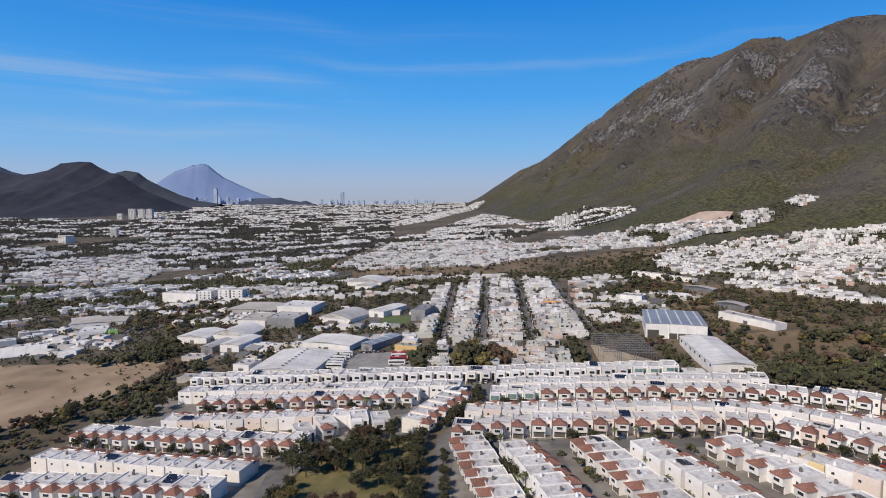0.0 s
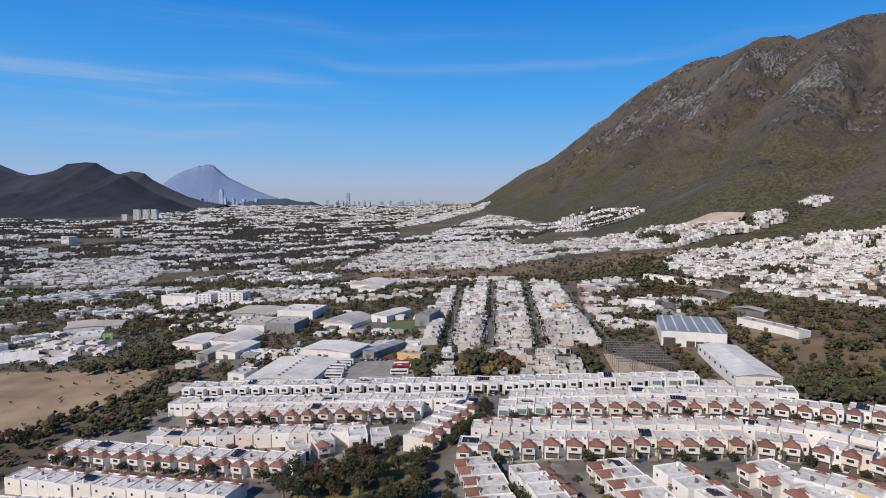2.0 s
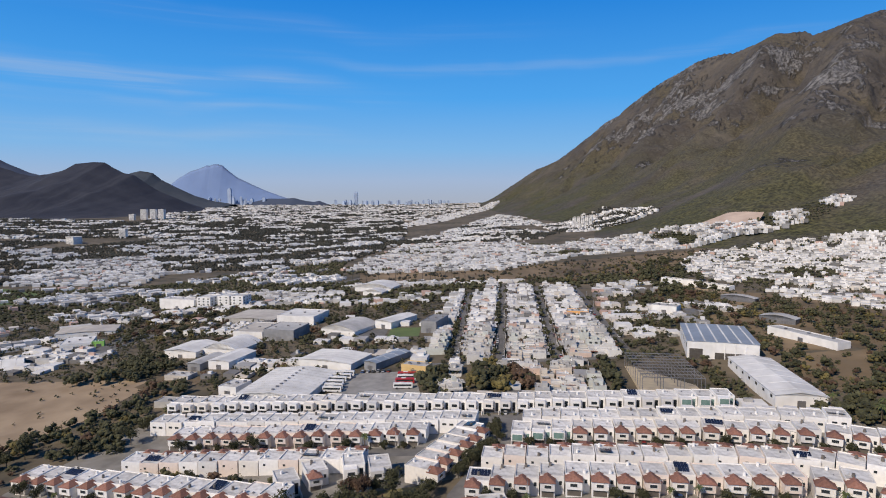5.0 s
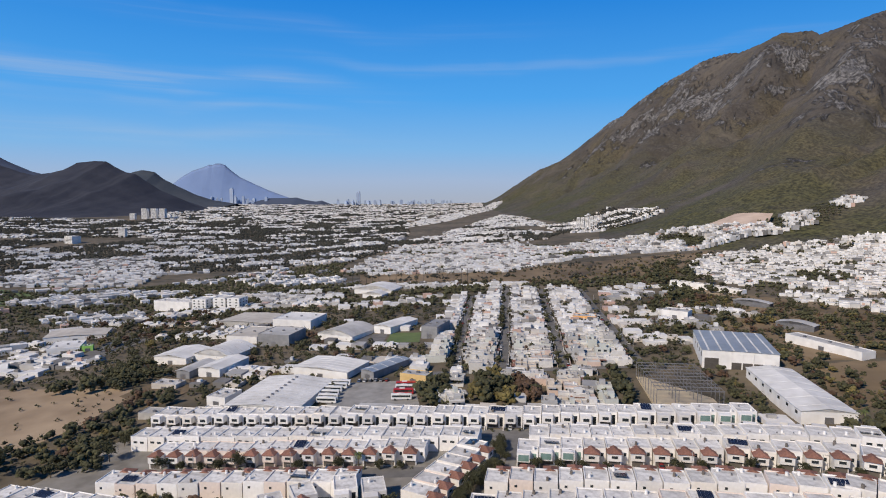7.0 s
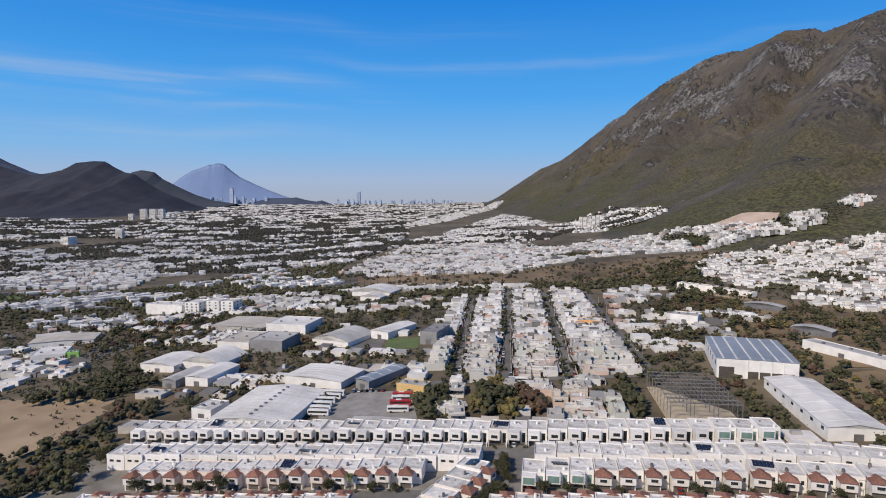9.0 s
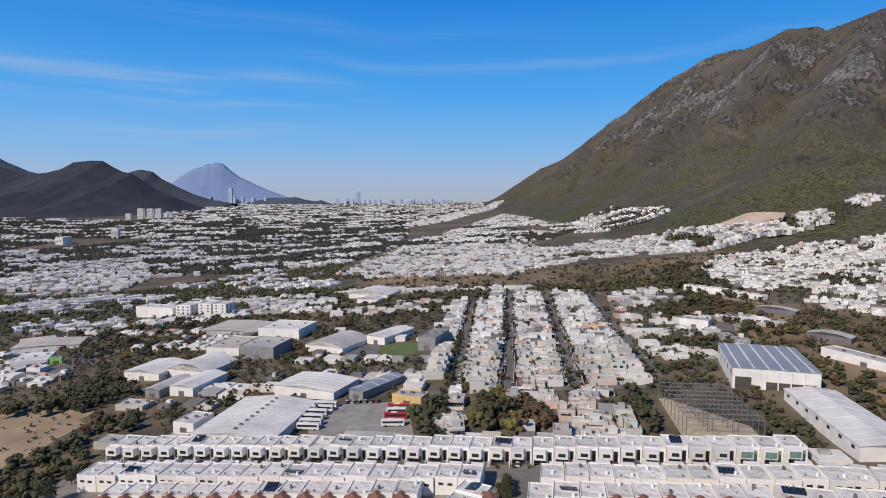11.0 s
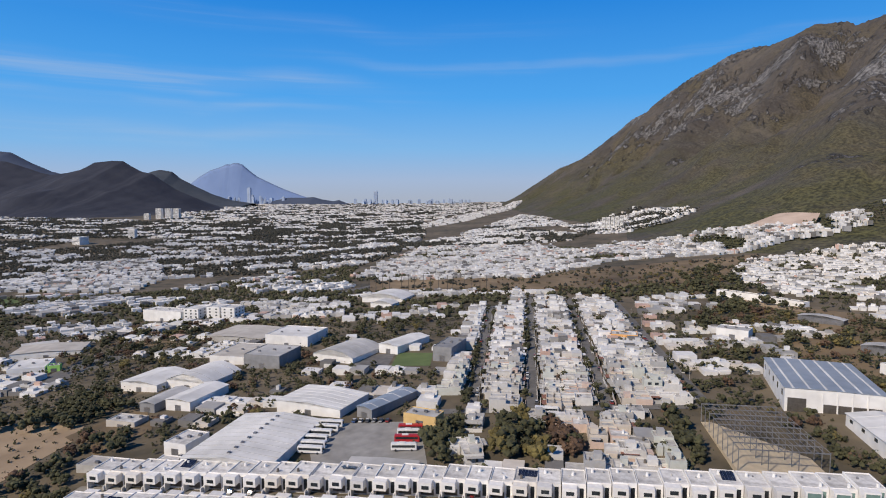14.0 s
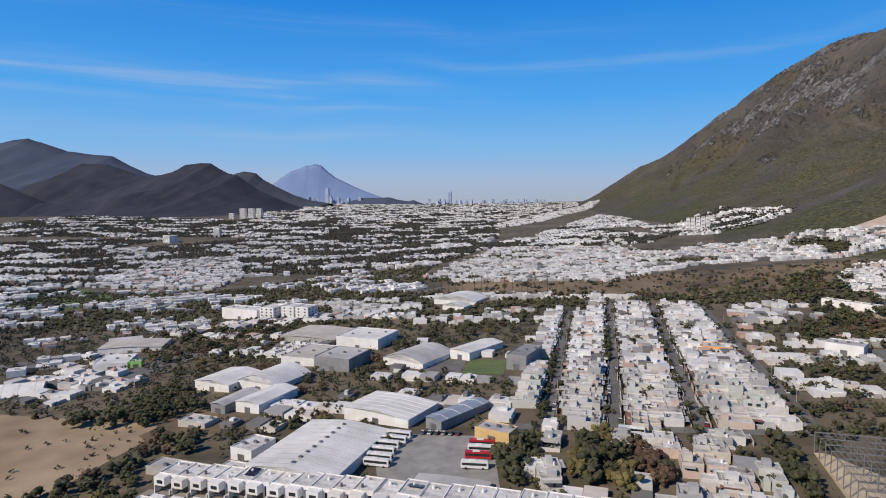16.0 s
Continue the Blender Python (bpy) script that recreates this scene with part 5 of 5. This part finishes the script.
def fill(name, regions, wallmat, leafmat, seed, label, leaflabel):
    """Countless far houses and woods: one mesh of each, gathered over the regions (outline, pitch, share of houses, turn, height)."""
    rng = random.Random(seed)
    hv, hf, tv, tf = [], [], [], []
    for poly, pitch, share, turn, hh in regions:
        xs, ys = [p[0] for p in poly], [p[1] for p in poly]
        c, s_ = math.cos(radians(turn)), math.sin(radians(turn))
        cx, cy = (min(xs) + max(xs)) / 2, (min(ys) + max(ys)) / 2
        R = math.hypot(max(xs) - min(xs), max(ys) - min(ys)) / 2
        spots = []
        if share < 0:
            n = int(R / pitch) + 1
            spots = [(i * pitch * .98 + rng.uniform(-.2, .2) * pitch, j * pitch * 1.2 + rng.uniform(-.2, .2) * pitch, pitch, 1, 0) for i in range(-n, n + 1) for j in range(-n, n + 1) if rng.random() < -share]
        else:
            # rows of adjoining houses, back to back, with a street between each pair
            v, face = -R, -1
            while v < R:
                u = -R + rng.uniform(0, pitch)
                while u < R:
                    w = pitch * rng.choice((.85, .95, 1, 1.1, 1.35))
                    spots.append((u + w / 2, v + rng.uniform(-.06, .06) * pitch, w, face, 1))
                    u += w + (pitch * rng.uniform(.3, .9) if rng.random() < .07 else 0)
                v += pitch * (1.32 if face < 0 else 2.05)
                face = -face
        for u, v, w0, face, home in spots:
            x, y = cx + u * c - v * s_, cy + u * s_ + v * c
            if not inside(x, y, poly) or (0 < share < .2 and rng.random() < .4):
                continue
            if y < 900 and (not clear(x, y, 3) or (home and any(inside(x, y, o) for o in OPEN))):
                continue
            patchy = noise.noise(Vector((x * .017, y * .015, seed)) if x > 240 else Vector((x * .008, y * .02, seed))) * (.42 if 340 < x and y < 1000 else .85) + rng.uniform(-.16, .16)
            if y < 900 and any((x - a) ** 2 + (y - b) ** 2 < (r + 3) ** 2 for a, b, r in PLANTED):
                continue
            z = land(x, y)
            if home and patchy + share > .5:
                w, d = w0 * rng.uniform(.92, .99) / 2, pitch * rng.uniform(.92, 1.24) / 2
                h = hh * rng.choice((.58, .62, .7, .95, 1, 1.05))
                if rng.random() < .012:
                    w, d = w * 2.4, d * 1.5

                def add(px, py, w, d, z0, z1):
                    o = len(hv)
                    for zz in (z0, z1):
                        for sx, sy in ((-1, -1), (1, -1), (1, 1), (-1, 1)):
                            a, b = px + sx * w, py + sy * d
                            hv.append((x + a * c - b * s_, y + a * s_ + b * c, zz))
                    hf.extend([(o + 4, o + 5, o + 6, o + 7), (o, o + 1, o + 5, o + 4), (o + 1, o + 2, o + 6, o + 5), (o + 2, o + 3, o + 7, o + 6), (o + 3, o, o + 4, o + 7)])
                add(0, 0, w, d, z - 4, z + h)
                if rng.random() < .6:
                    add(rng.uniform(-.35, .35) * w, face * d * 1.12, w * rng.uniform(.4, .65), d * rng.uniform(.12, .3), z - 4, z + h * rng.uniform(.45, .9))
                if rng.random() < .5:
                    add(rng.uniform(-.5, .5) * w, rng.uniform(-.5, .5) * d, w * rng.uniform(.22, .48), d * rng.uniform(.2, .42), z + h, z + h + rng.uniform(.8, 2.3))
                if rng.random() < .34:
                    r = rng.uniform(1.0, 2.0) * (1 if y < 1300 else 1.5)
                    for _ in range(3):
                        blob(tv, tf, x + rng.uniform(-.6, .6) * w - face * s_ * -d * 1.5, y + face * c * d * 1.5 + rng.uniform(-1, 1), z + r * rng.uniform(.7, 1.3), r * rng.uniform(.5, .9), r * .7, rng, y > 700)
            else:
                if y > 640:
                    for _ in range(rng.choice((2, 3, 4, 5))):
                        r = min(pitch, 11) * rng.uniform(.16, .36)
                        blob(tv, tf, x + rng.uniform(-.6, .6) * pitch, y + rng.uniform(-.8, .8) * pitch, z + r * .7, r, r * .8, rng, True)
                else:
                    for _ in range(1 if share < 0 else 3):
                        if share > .2 or rng.random() < .75:
                            bush(tv, tf, x + rng.uniform(-.6, .6) * pitch, y + rng.uniform(-.9, .9) * pitch, z, pitch * rng.uniform(.13, .33), rng, 6)
    for x, y, turn in (FAR_ROWS if name == "far_houses" else ()):
        c, s_ = math.cos(radians(turn)), math.sin(radians(turn))
        w, d, z, h = rng.uniform(3.6, 4.4), rng.uniform(11.5, 15), land(x, y), rng.choice((2.8, 3.1, 3.4, 3.6, 5.2))
        f = d * rng.uniform(.42, .6)
        parts = [(-w, w, 0, f, -3, h), (-w, w * rng.uniform(-.1, .3), f, d, -3, rng.choice((2.6, 3.0, 3.4, 5.2))), (-w + .3, w - rng.uniform(.3, 3), -rng.uniform(1.2, 2.6), -.02, 2.4, 2.5), (-w, w, -2.9, -2.75, -2, rng.uniform(.9, 1.8))]
        if rng.random() < .7:
            parts.append((w * .25, w, d * .7, d, -3, rng.uniform(2.1, 2.7)))
        if rng.random() < .7:
            u, v = rng.uniform(-w, 0), rng.uniform(.05, .3) * d
            parts.append((u, u + w * rng.uniform(.5, .9), v, v + d * rng.uniform(.12, .25), h, h + rng.uniform(1.2, 2.6)))
        for x0, x1, y0, y1, z0, z1 in parts:
            o = len(hv)
            for zz in (z0, z1):
                for a, b in ((x0, y0), (x1, y0), (x1, y1), (x0, y1)):
                    hv.append((x + a * c - b * s_, y + a * s_ + b * c, z + zz))
            hf.extend([(o + 4, o + 5, o + 6, o + 7), (o, o + 1, o + 5, o + 4), (o + 1, o + 2, o + 6, o + 5), (o + 2, o + 3, o + 7, o + 6), (o + 3, o, o + 4, o + 7)])
    tagged(mesh_from(name, hv, hf, wallmat), label, "houses", "", "stuff")
    if tv:
        tagged(mesh_from(name.replace("houses", "trees"), tv, tf, leafmat), leaflabel, "trees", "", "stuff")


fill("far_houses", [
    ([(278, 774), (292, 640), (300, 560), (330, 470), (345, 430), (800, 470), (790, 760), (664, 885), (578, 915), (454, 945), (354, 916)], 6.8, .63, -32, 3.2),
    ([(-150, 915), (79, 862), (210, 978), (428, 990), (510, 1030), (413, 1135), (260, 1215), (202, 1145), (126, 1240), (-89, 1330), (-140, 1103)], 7.6, .72, 14, 4.4),
    ([(461, 1045), (670, 1100), (690, 1071), (583, 1010), (479, 995)], 6.8, .66, -10, 3.4),
    ([(-720, 1190), (-640, 900), (-437, 888), (-456, 1017), (-600, 1270)], 9, .85, 22, 5),
    ([(-374, 504), (-520, 695), (-502, 816), (-411, 886), (-331, 999), (-174, 1079), (-138, 849), (-262, 785), (-343, 629), (-343, 501)], 8.5, .44, 38, 4.2),
    ([(-550, 754), (-439, 746), (-394, 884), (-618, 850)], 8.5, .46, 38, 4.2),
    ([(-135, 560), (0, 560), (20, 690), (10, 780), (-130, 830), (-250, 800), (-240, 720), (-140, 690)], 9, .38, 8, 4.0),
    ([(120, 420), (140, 400), (230, 520), (215, 640), (150, 690), (132, 560)], 8.5, .52, -4, 3.6),
    ([(-330, 330), (-160, 350), (-150, 345), (140, 306), (150, 400), (140, 420), (120, 400), (-15, 410), (0, 560), (-140, 560), (-135, 690), (-250, 720), (-345, 640), (-345, 500)], 8.5, .36, -8, 3.6),
    ([(180, 290), (215, 235), (420, 200), (520, 420), (345, 430), (330, 470), (290, 640), (230, 660), (200, 520), (150, 420), (185, 380)], 8.5, .13, 0, 3.2),
    ([(-420, 430), (-314, 428), (-186, 409), (-167, 392), (-160, 350), (-177, 289), (-213, 276), (-420, 290)], 5, -.05, 0, 3),
    ([(-186, 409), (-167, 392), (-160, 350), (-177, 289), (-205, 289), (-200, 350), (-215, 400)], 4, -.4, 0, 3),
    ([(0, 690), (30, 690), (60, 745), (100, 712), (140, 702), (230, 660), (240, 780), (150, 745), (20, 770), (-20, 780)], 9, .3, 8, 3.6),
    ([(104, 395), (145, 400), (150, 470), (130, 520), (112, 440)], 9, .4, 4, 3.6),
    ([(-200, 150), (-172, 200), (-178, 285), (-420, 285), (-420, 150)], 9, .1, -15, 4),
], M_CITY, M_LEAF, 21, "dense crowd of white flat-roofed houses", "dark trees among the houses")
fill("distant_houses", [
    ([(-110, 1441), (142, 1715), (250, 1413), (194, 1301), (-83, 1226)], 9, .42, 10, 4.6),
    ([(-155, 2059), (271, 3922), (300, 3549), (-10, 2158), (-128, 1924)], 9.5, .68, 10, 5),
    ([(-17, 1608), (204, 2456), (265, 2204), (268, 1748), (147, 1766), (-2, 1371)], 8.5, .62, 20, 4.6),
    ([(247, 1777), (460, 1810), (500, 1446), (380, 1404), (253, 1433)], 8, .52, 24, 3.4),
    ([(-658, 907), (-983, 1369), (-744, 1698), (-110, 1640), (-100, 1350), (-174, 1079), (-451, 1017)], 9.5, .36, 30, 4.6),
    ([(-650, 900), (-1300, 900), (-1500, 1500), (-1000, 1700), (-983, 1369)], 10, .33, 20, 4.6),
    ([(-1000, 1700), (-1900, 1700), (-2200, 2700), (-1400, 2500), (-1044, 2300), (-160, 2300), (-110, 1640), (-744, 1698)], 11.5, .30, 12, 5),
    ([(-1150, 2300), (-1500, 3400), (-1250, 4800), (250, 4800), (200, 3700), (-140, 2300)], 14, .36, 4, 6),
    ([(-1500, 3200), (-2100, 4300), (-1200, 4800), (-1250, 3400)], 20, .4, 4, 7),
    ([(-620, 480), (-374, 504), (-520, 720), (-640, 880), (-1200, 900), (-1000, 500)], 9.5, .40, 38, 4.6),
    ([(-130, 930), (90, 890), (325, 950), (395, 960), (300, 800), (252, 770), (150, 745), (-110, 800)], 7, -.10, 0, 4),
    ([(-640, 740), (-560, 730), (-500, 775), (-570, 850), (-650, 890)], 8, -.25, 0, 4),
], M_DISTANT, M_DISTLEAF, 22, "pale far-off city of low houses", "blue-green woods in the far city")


for kind, (wv, wf) in WOODS.items():
    wm = {"green": M_LEAF, "ochre": M_OCHRELEAF, "rust": M_RUSTLEAF}[kind]
    tagged(mesh_from("woodland", wv, wf, wm), {"green": "dark evergreen trees between the buildings", "ochre": "yellowing trees between the buildings", "rust": "brown winter trees between the buildings"}[kind], "trees", "", "stuff")
for poly in ([(205, 395), (226, 392), (216, 440), (196, 446)], [(225, 520), (262, 530), (250, 580), (228, 570)], [(180, 320), (205, 330), (208, 372), (190, 370)], [(290, 330), (350, 320), (360, 360), (300, 372)], [(236, 470), (300, 450), (330, 480), (290, 520), (250, 510)], [(190, 455), (220, 470), (235, 520), (200, 500)], [(260, 380), (340, 360), (345, 400), (270, 405)], [(-230, 560), (-200, 600), (-260, 640), (-280, 600)], [(-190, 395), (-175, 440), (-150, 400), (-160, 372)]):
    patch("clearing", poly, M_DRYFIELD, 0.25, "dry grass clearing among the trees")
patch("dry_scrub", [(188, 325), (300, 292), (430, 250), (440, 428), (345, 430), (300, 560), (258, 630), (226, 640), (205, 520), (190, 450), (200, 400)], M_DRYFIELD, 0.1, "dry grass and bare soil under the scrub", step=25)
patch("green_field", [(-650, 735), (-560, 725), (-490, 775), (-565, 855), (-660, 895)], M_FIELD, 0.3, "dark green fallow field at the city edge", step=30)
patch("quarry", [(392, 1105), (444, 1112), (500, 1128), (540, 1080), (510, 1040), (454, 1046)], M_QUARRY, 1.0, "pale cut quarry face on the slope", step=20)


# ---- far skyline ----
srng = random.Random(31)
for i in range(64):
    x = srng.choice((srng.gauss(-1640, 110), srng.gauss(-1500, 200), srng.uniform(-1000, 160), srng.uniform(-1000, 160)))
    w, h = srng.uniform(10, 22), srng.uniform(14, 40) if x > -1350 else srng.uniform(20, 70)
    ob = tagged(new("tower_block"), "pale hazy tower on the far skyline", "building", "towers of the skyline")
    ob.matrix_basis = pose(x, 4700 + srng.uniform(-120, 60), valley(x, 4700), 0, 0, srng.uniform(-20, 20))
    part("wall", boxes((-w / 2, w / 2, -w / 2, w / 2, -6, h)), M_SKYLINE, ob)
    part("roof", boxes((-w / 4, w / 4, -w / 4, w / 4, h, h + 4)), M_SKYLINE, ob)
for x, h in ((-694, 95), (-1657, 120)):
    ob = tagged(new("skyscraper"), "slim hazy skyscraper on the far skyline", "building", "towers of the skyline")
    ob.matrix_basis = pose(x, 4690, valley(x, 4690))
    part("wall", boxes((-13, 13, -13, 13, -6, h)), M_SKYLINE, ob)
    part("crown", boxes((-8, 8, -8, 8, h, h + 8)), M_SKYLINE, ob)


# ---- playground ----
def playground():
    ob = new("play_slide")
    ob.matrix_basis = pose(-39, 214, land(-39, 214), 0, 0, 25)
    for x in (-.8, .8):
        for y in (-.8, .8):
            part("post", boxes((x - .08, x + .08, y - .08, y + .08, -1, 3.2)), M_YELLOW, ob)
    part("deck", boxes((-.9, .9, -.9, .9, 1.5, 1.6)), M_RED, ob)
    part("canopy", hipped(-1.1, 1.1, -1.1, 1.1, 3.2, .9), M_YELLOW, ob)
    bm = boxes((.9, 4.0, -.45, .45, 0, .12))
    bm.verts.ensure_lookup_table()
    for v in bm.verts:
        v.co.z += 1.5 * (4.0 - v.co.x) / 3.1
    part("slide", bm, M_YELLOW, ob, "yellow plastic chute")
    return tagged(ob, "yellow play tower with a slide in the park", "playground")


playground()


# ---- coaches, cars, poles, solar panels ----
def coach(paint, label):
    ob = new("coach")
    bm = boxes((-5.4, 5.4, -1.25, 1.25, .45, 3.3))
    bmesh.ops.bevel(bm, geom=bm.edges[:], offset=.18, segments=2, affect="EDGES")
    part("body", bm, paint, ob)
    for s_ in (-1, 1):
        part("side_window", boxes((-4.9, 4.6, s_ * 1.27 - .02, s_ * 1.27 + .02, 1.7, 2.7)), M_GLASS, ob)
    part("windscreen", boxes((5.38, 5.42, -1.05, 1.05, 1.3, 2.8)), M_GLASS, ob)
    part("roof_unit", boxes((-2.2, 0.6, -.8, .8, 3.28, 3.55)), M_CLEAN, ob)
    for x in (-3.4, 3.3):
        for s_ in (-1, 1):
            bm = cylinder(bmesh.new(), 0, 0, -.14, .14, .5, 12)
            bmesh.ops.rotate(bm, verts=bm.verts, cent=(0, 0, 0), matrix=Euler((math.pi / 2, 0, 0)).to_matrix())
            bmesh.ops.translate(bm, verts=bm.verts, vec=(x, s_ * 1.15, .5))
            part("wheel", bm, M_TYRE, ob)
    return tagged(ob, label, "bus", "coaches in the yard")


WHITE_COACH = coach(M_BUS, "white coach parked in the paved yard")
RED_COACH = coach(M_RED, "red coach parked in the paved yard")
spots = [(WHITE_COACH, -64.5, 367, -4), (WHITE_COACH, -64.5, 372, -4), (WHITE_COACH, -65.0, 378, -4), (WHITE_COACH, -64.5, 384, -4), (WHITE_COACH, -62.5, 389, -4), (WHITE_COACH, -61.5, 394, -4),
         (WHITE_COACH, -25, 366, 2), (RED_COACH, -24.5, 374, 2), (WHITE_COACH, -24, 380, 2), (RED_COACH, -24, 385, 2), (WHITE_COACH, 38, 399, 174)]
seen_coach = set()
for src, x, y, a in spots:
    m = pose(x, y, land(x, y) + .12, 0, 0, a)
    if src.name in seen_coach:
        copy_thing(src, m)
    else:
        seen_coach.add(src.name)
        src.matrix_basis = m


def car_kind():
    ob = new("car")
    bm = boxes((-2.1, 2.1, -.85, .85, .3, .85))
    bmesh.ops.bevel(bm, geom=bm.edges[:], offset=.12, segments=1, affect="EDGES")
    part("body", bm, M_CARS, ob)
    bm = bmesh.new()
    v = box(bm, -1.3, 1.0, -.75, .75, .84, 1.45)
    for k in (4, 7):
        v[k].co.x += .45
    for k in (5, 6):
        v[k].co.x -= .5
    part("cabin", bm, M_GLASS, ob)
    part("roof", boxes((-.8, .45, -.68, .68, 1.45, 1.5)), M_CARS, ob)
    for x in (-1.3, 1.3):
        for s_ in (-1, 1):
            bm = cylinder(bmesh.new(), 0, 0, -.1, .1, .32, 10)
            bmesh.ops.rotate(bm, verts=bm.verts, cent=(0, 0, 0), matrix=Euler((math.pi / 2, 0, 0)).to_matrix())
            bmesh.ops.translate(bm, verts=bm.verts, vec=(x, s_ * .8, .32))
            part("wheel", bm, M_TYRE, ob)
    return tagged(ob, "parked car at the kerb", "car", "parked cars")


CAR = car_kind()
vrng = random.Random(17)
lots = []
for line in (F3, F2R, F1R, F2L, FL1):
    for x, y, h in along(line, 8.2):
        if vrng.random() < .22:
            a = radians(h)
            lots.append((x - 1.3 * math.cos(a), y - 1.3 * math.sin(a) + 1.2, h + 90))
for x0, y0, x1, y1 in COL:
    for _ in range(10):
        t, s_ = vrng.random(), vrng.choice((-1, 1))
        lots.append((x0 + (x1 - x0) * t + s_ * 2.3, y0 + (y1 - y0) * t, 84))
for i in range(6):
    lots.append((-52 + i * 3.2, 399 - i * .3, 84))
for i in range(8):
    lots.append((-118 + vrng.uniform(-8, 8), 362 + vrng.uniform(-8, 10), vrng.uniform(0, 180)))
for i, (x, y, a) in enumerate(lots):
    m = pose(x, y, land(x, y) + .16, 0, 0, a)
    if i == 0:
        CAR.matrix_basis = m
    else:
        copy_thing(CAR, m)


def pole_kind(h):
    ob = new("utility_pole")
    part("pole", cylinder(bmesh.new(), 0, 0, -1, h, .3, 8, .2), M_POLE, ob)
    part("crossarm", boxes((-1.2, 1.2, -.1, .1, h - .9, h - .7)), M_POLE, ob)
    return tagged(ob, "tall dark pole standing in the field", "pole", "poles")


POLE = pole_kind(19)
prng = random.Random(3)
for i in range(17):
    x = -122 + i * 9 + prng.uniform(-3, 3)
    y = 820 - (x + 120) * .35 + prng.uniform(-12, 12)
    m = pose(x, y, land(x, y))
    if i == 0:
        POLE.matrix_basis = m
    else:
        copy_thing(POLE, m)


def lamp_kind():
    ob = new("street_lamp")
    part("post", cylinder(bmesh.new(), 0, 0, -1, 7.5, .13, 8, .08), M_CONC, ob)
    part("arm", boxes((-.05, 1.6, -.05, .05, 7.4, 7.5)), M_STEEL, ob)
    part("lamp_head", boxes((1.3, 1.9, -.12, .12, 7.3, 7.42)), M_STEEL, ob)
    return tagged(ob, "slim concrete street lamp beside the road", "street lamp", "street lamps")


LAMP = lamp_kind()
posts = [(x0 + (x1 - x0) * k / 7 + 2.4, y0 + (y1 - y0) * k / 7) for x0, y0, x1, y1 in COL for k in range(1, 6)]
posts += [(p[0], p[1] - 1.2) for line in (F2R, F1R, F2L) for p in along(line, 41)]
for i, (x, y) in enumerate(posts):
    m = pose(x, y, land(x, y), 0, 0, (i * 97) % 360)
    if i == 0:
        LAMP.matrix_basis = m
    else:
        copy_thing(LAMP, m)


def solar_array(nx, ny):
    ob = new("solar_array")
    for i in range(nx):
        for j in range(ny):
            x, y = (i - nx / 2) * 1.1, (j - ny / 2) * 1.75
            bm = boxes((x, x + 1.04, y, y + 1.68, 0, .05))
            bmesh.ops.rotate(bm, verts=bm.verts, cent=(0, 0, 0), matrix=Euler((radians(12), 0, 0)).to_matrix())
            bmesh.ops.translate(bm, verts=bm.verts, vec=(0, 0, .45))
            part("panel", bm, M_SOLAR, ob)
    for i in (-1, 1):
        part("rail", boxes((i * nx * .4 - .05, i * nx * .4 + .05, -1, 1, 0, .45)), M_STEEL, ob)
    return tagged(ob, "dark blue solar panels on a flat roof", "solar panels", "roof solar arrays")


SOLAR = [solar_array(5, 2), solar_array(4, 3), solar_array(6, 2)]
spare = set()


def put_solar(k, m):
    if k in spare:
        copy_thing(SOLAR[k], m)
    else:
        spare.add(k)
        SOLAR[k].matrix_basis = m


for i, m in enumerate(HOMES):
    if i % 8 == 4:
        put_solar(i % 3, m @ pose(0.6, 9.6, 6.0 if i < 66 else 5.65, 0, 0, 180 if i % 3 == 0 else 0))
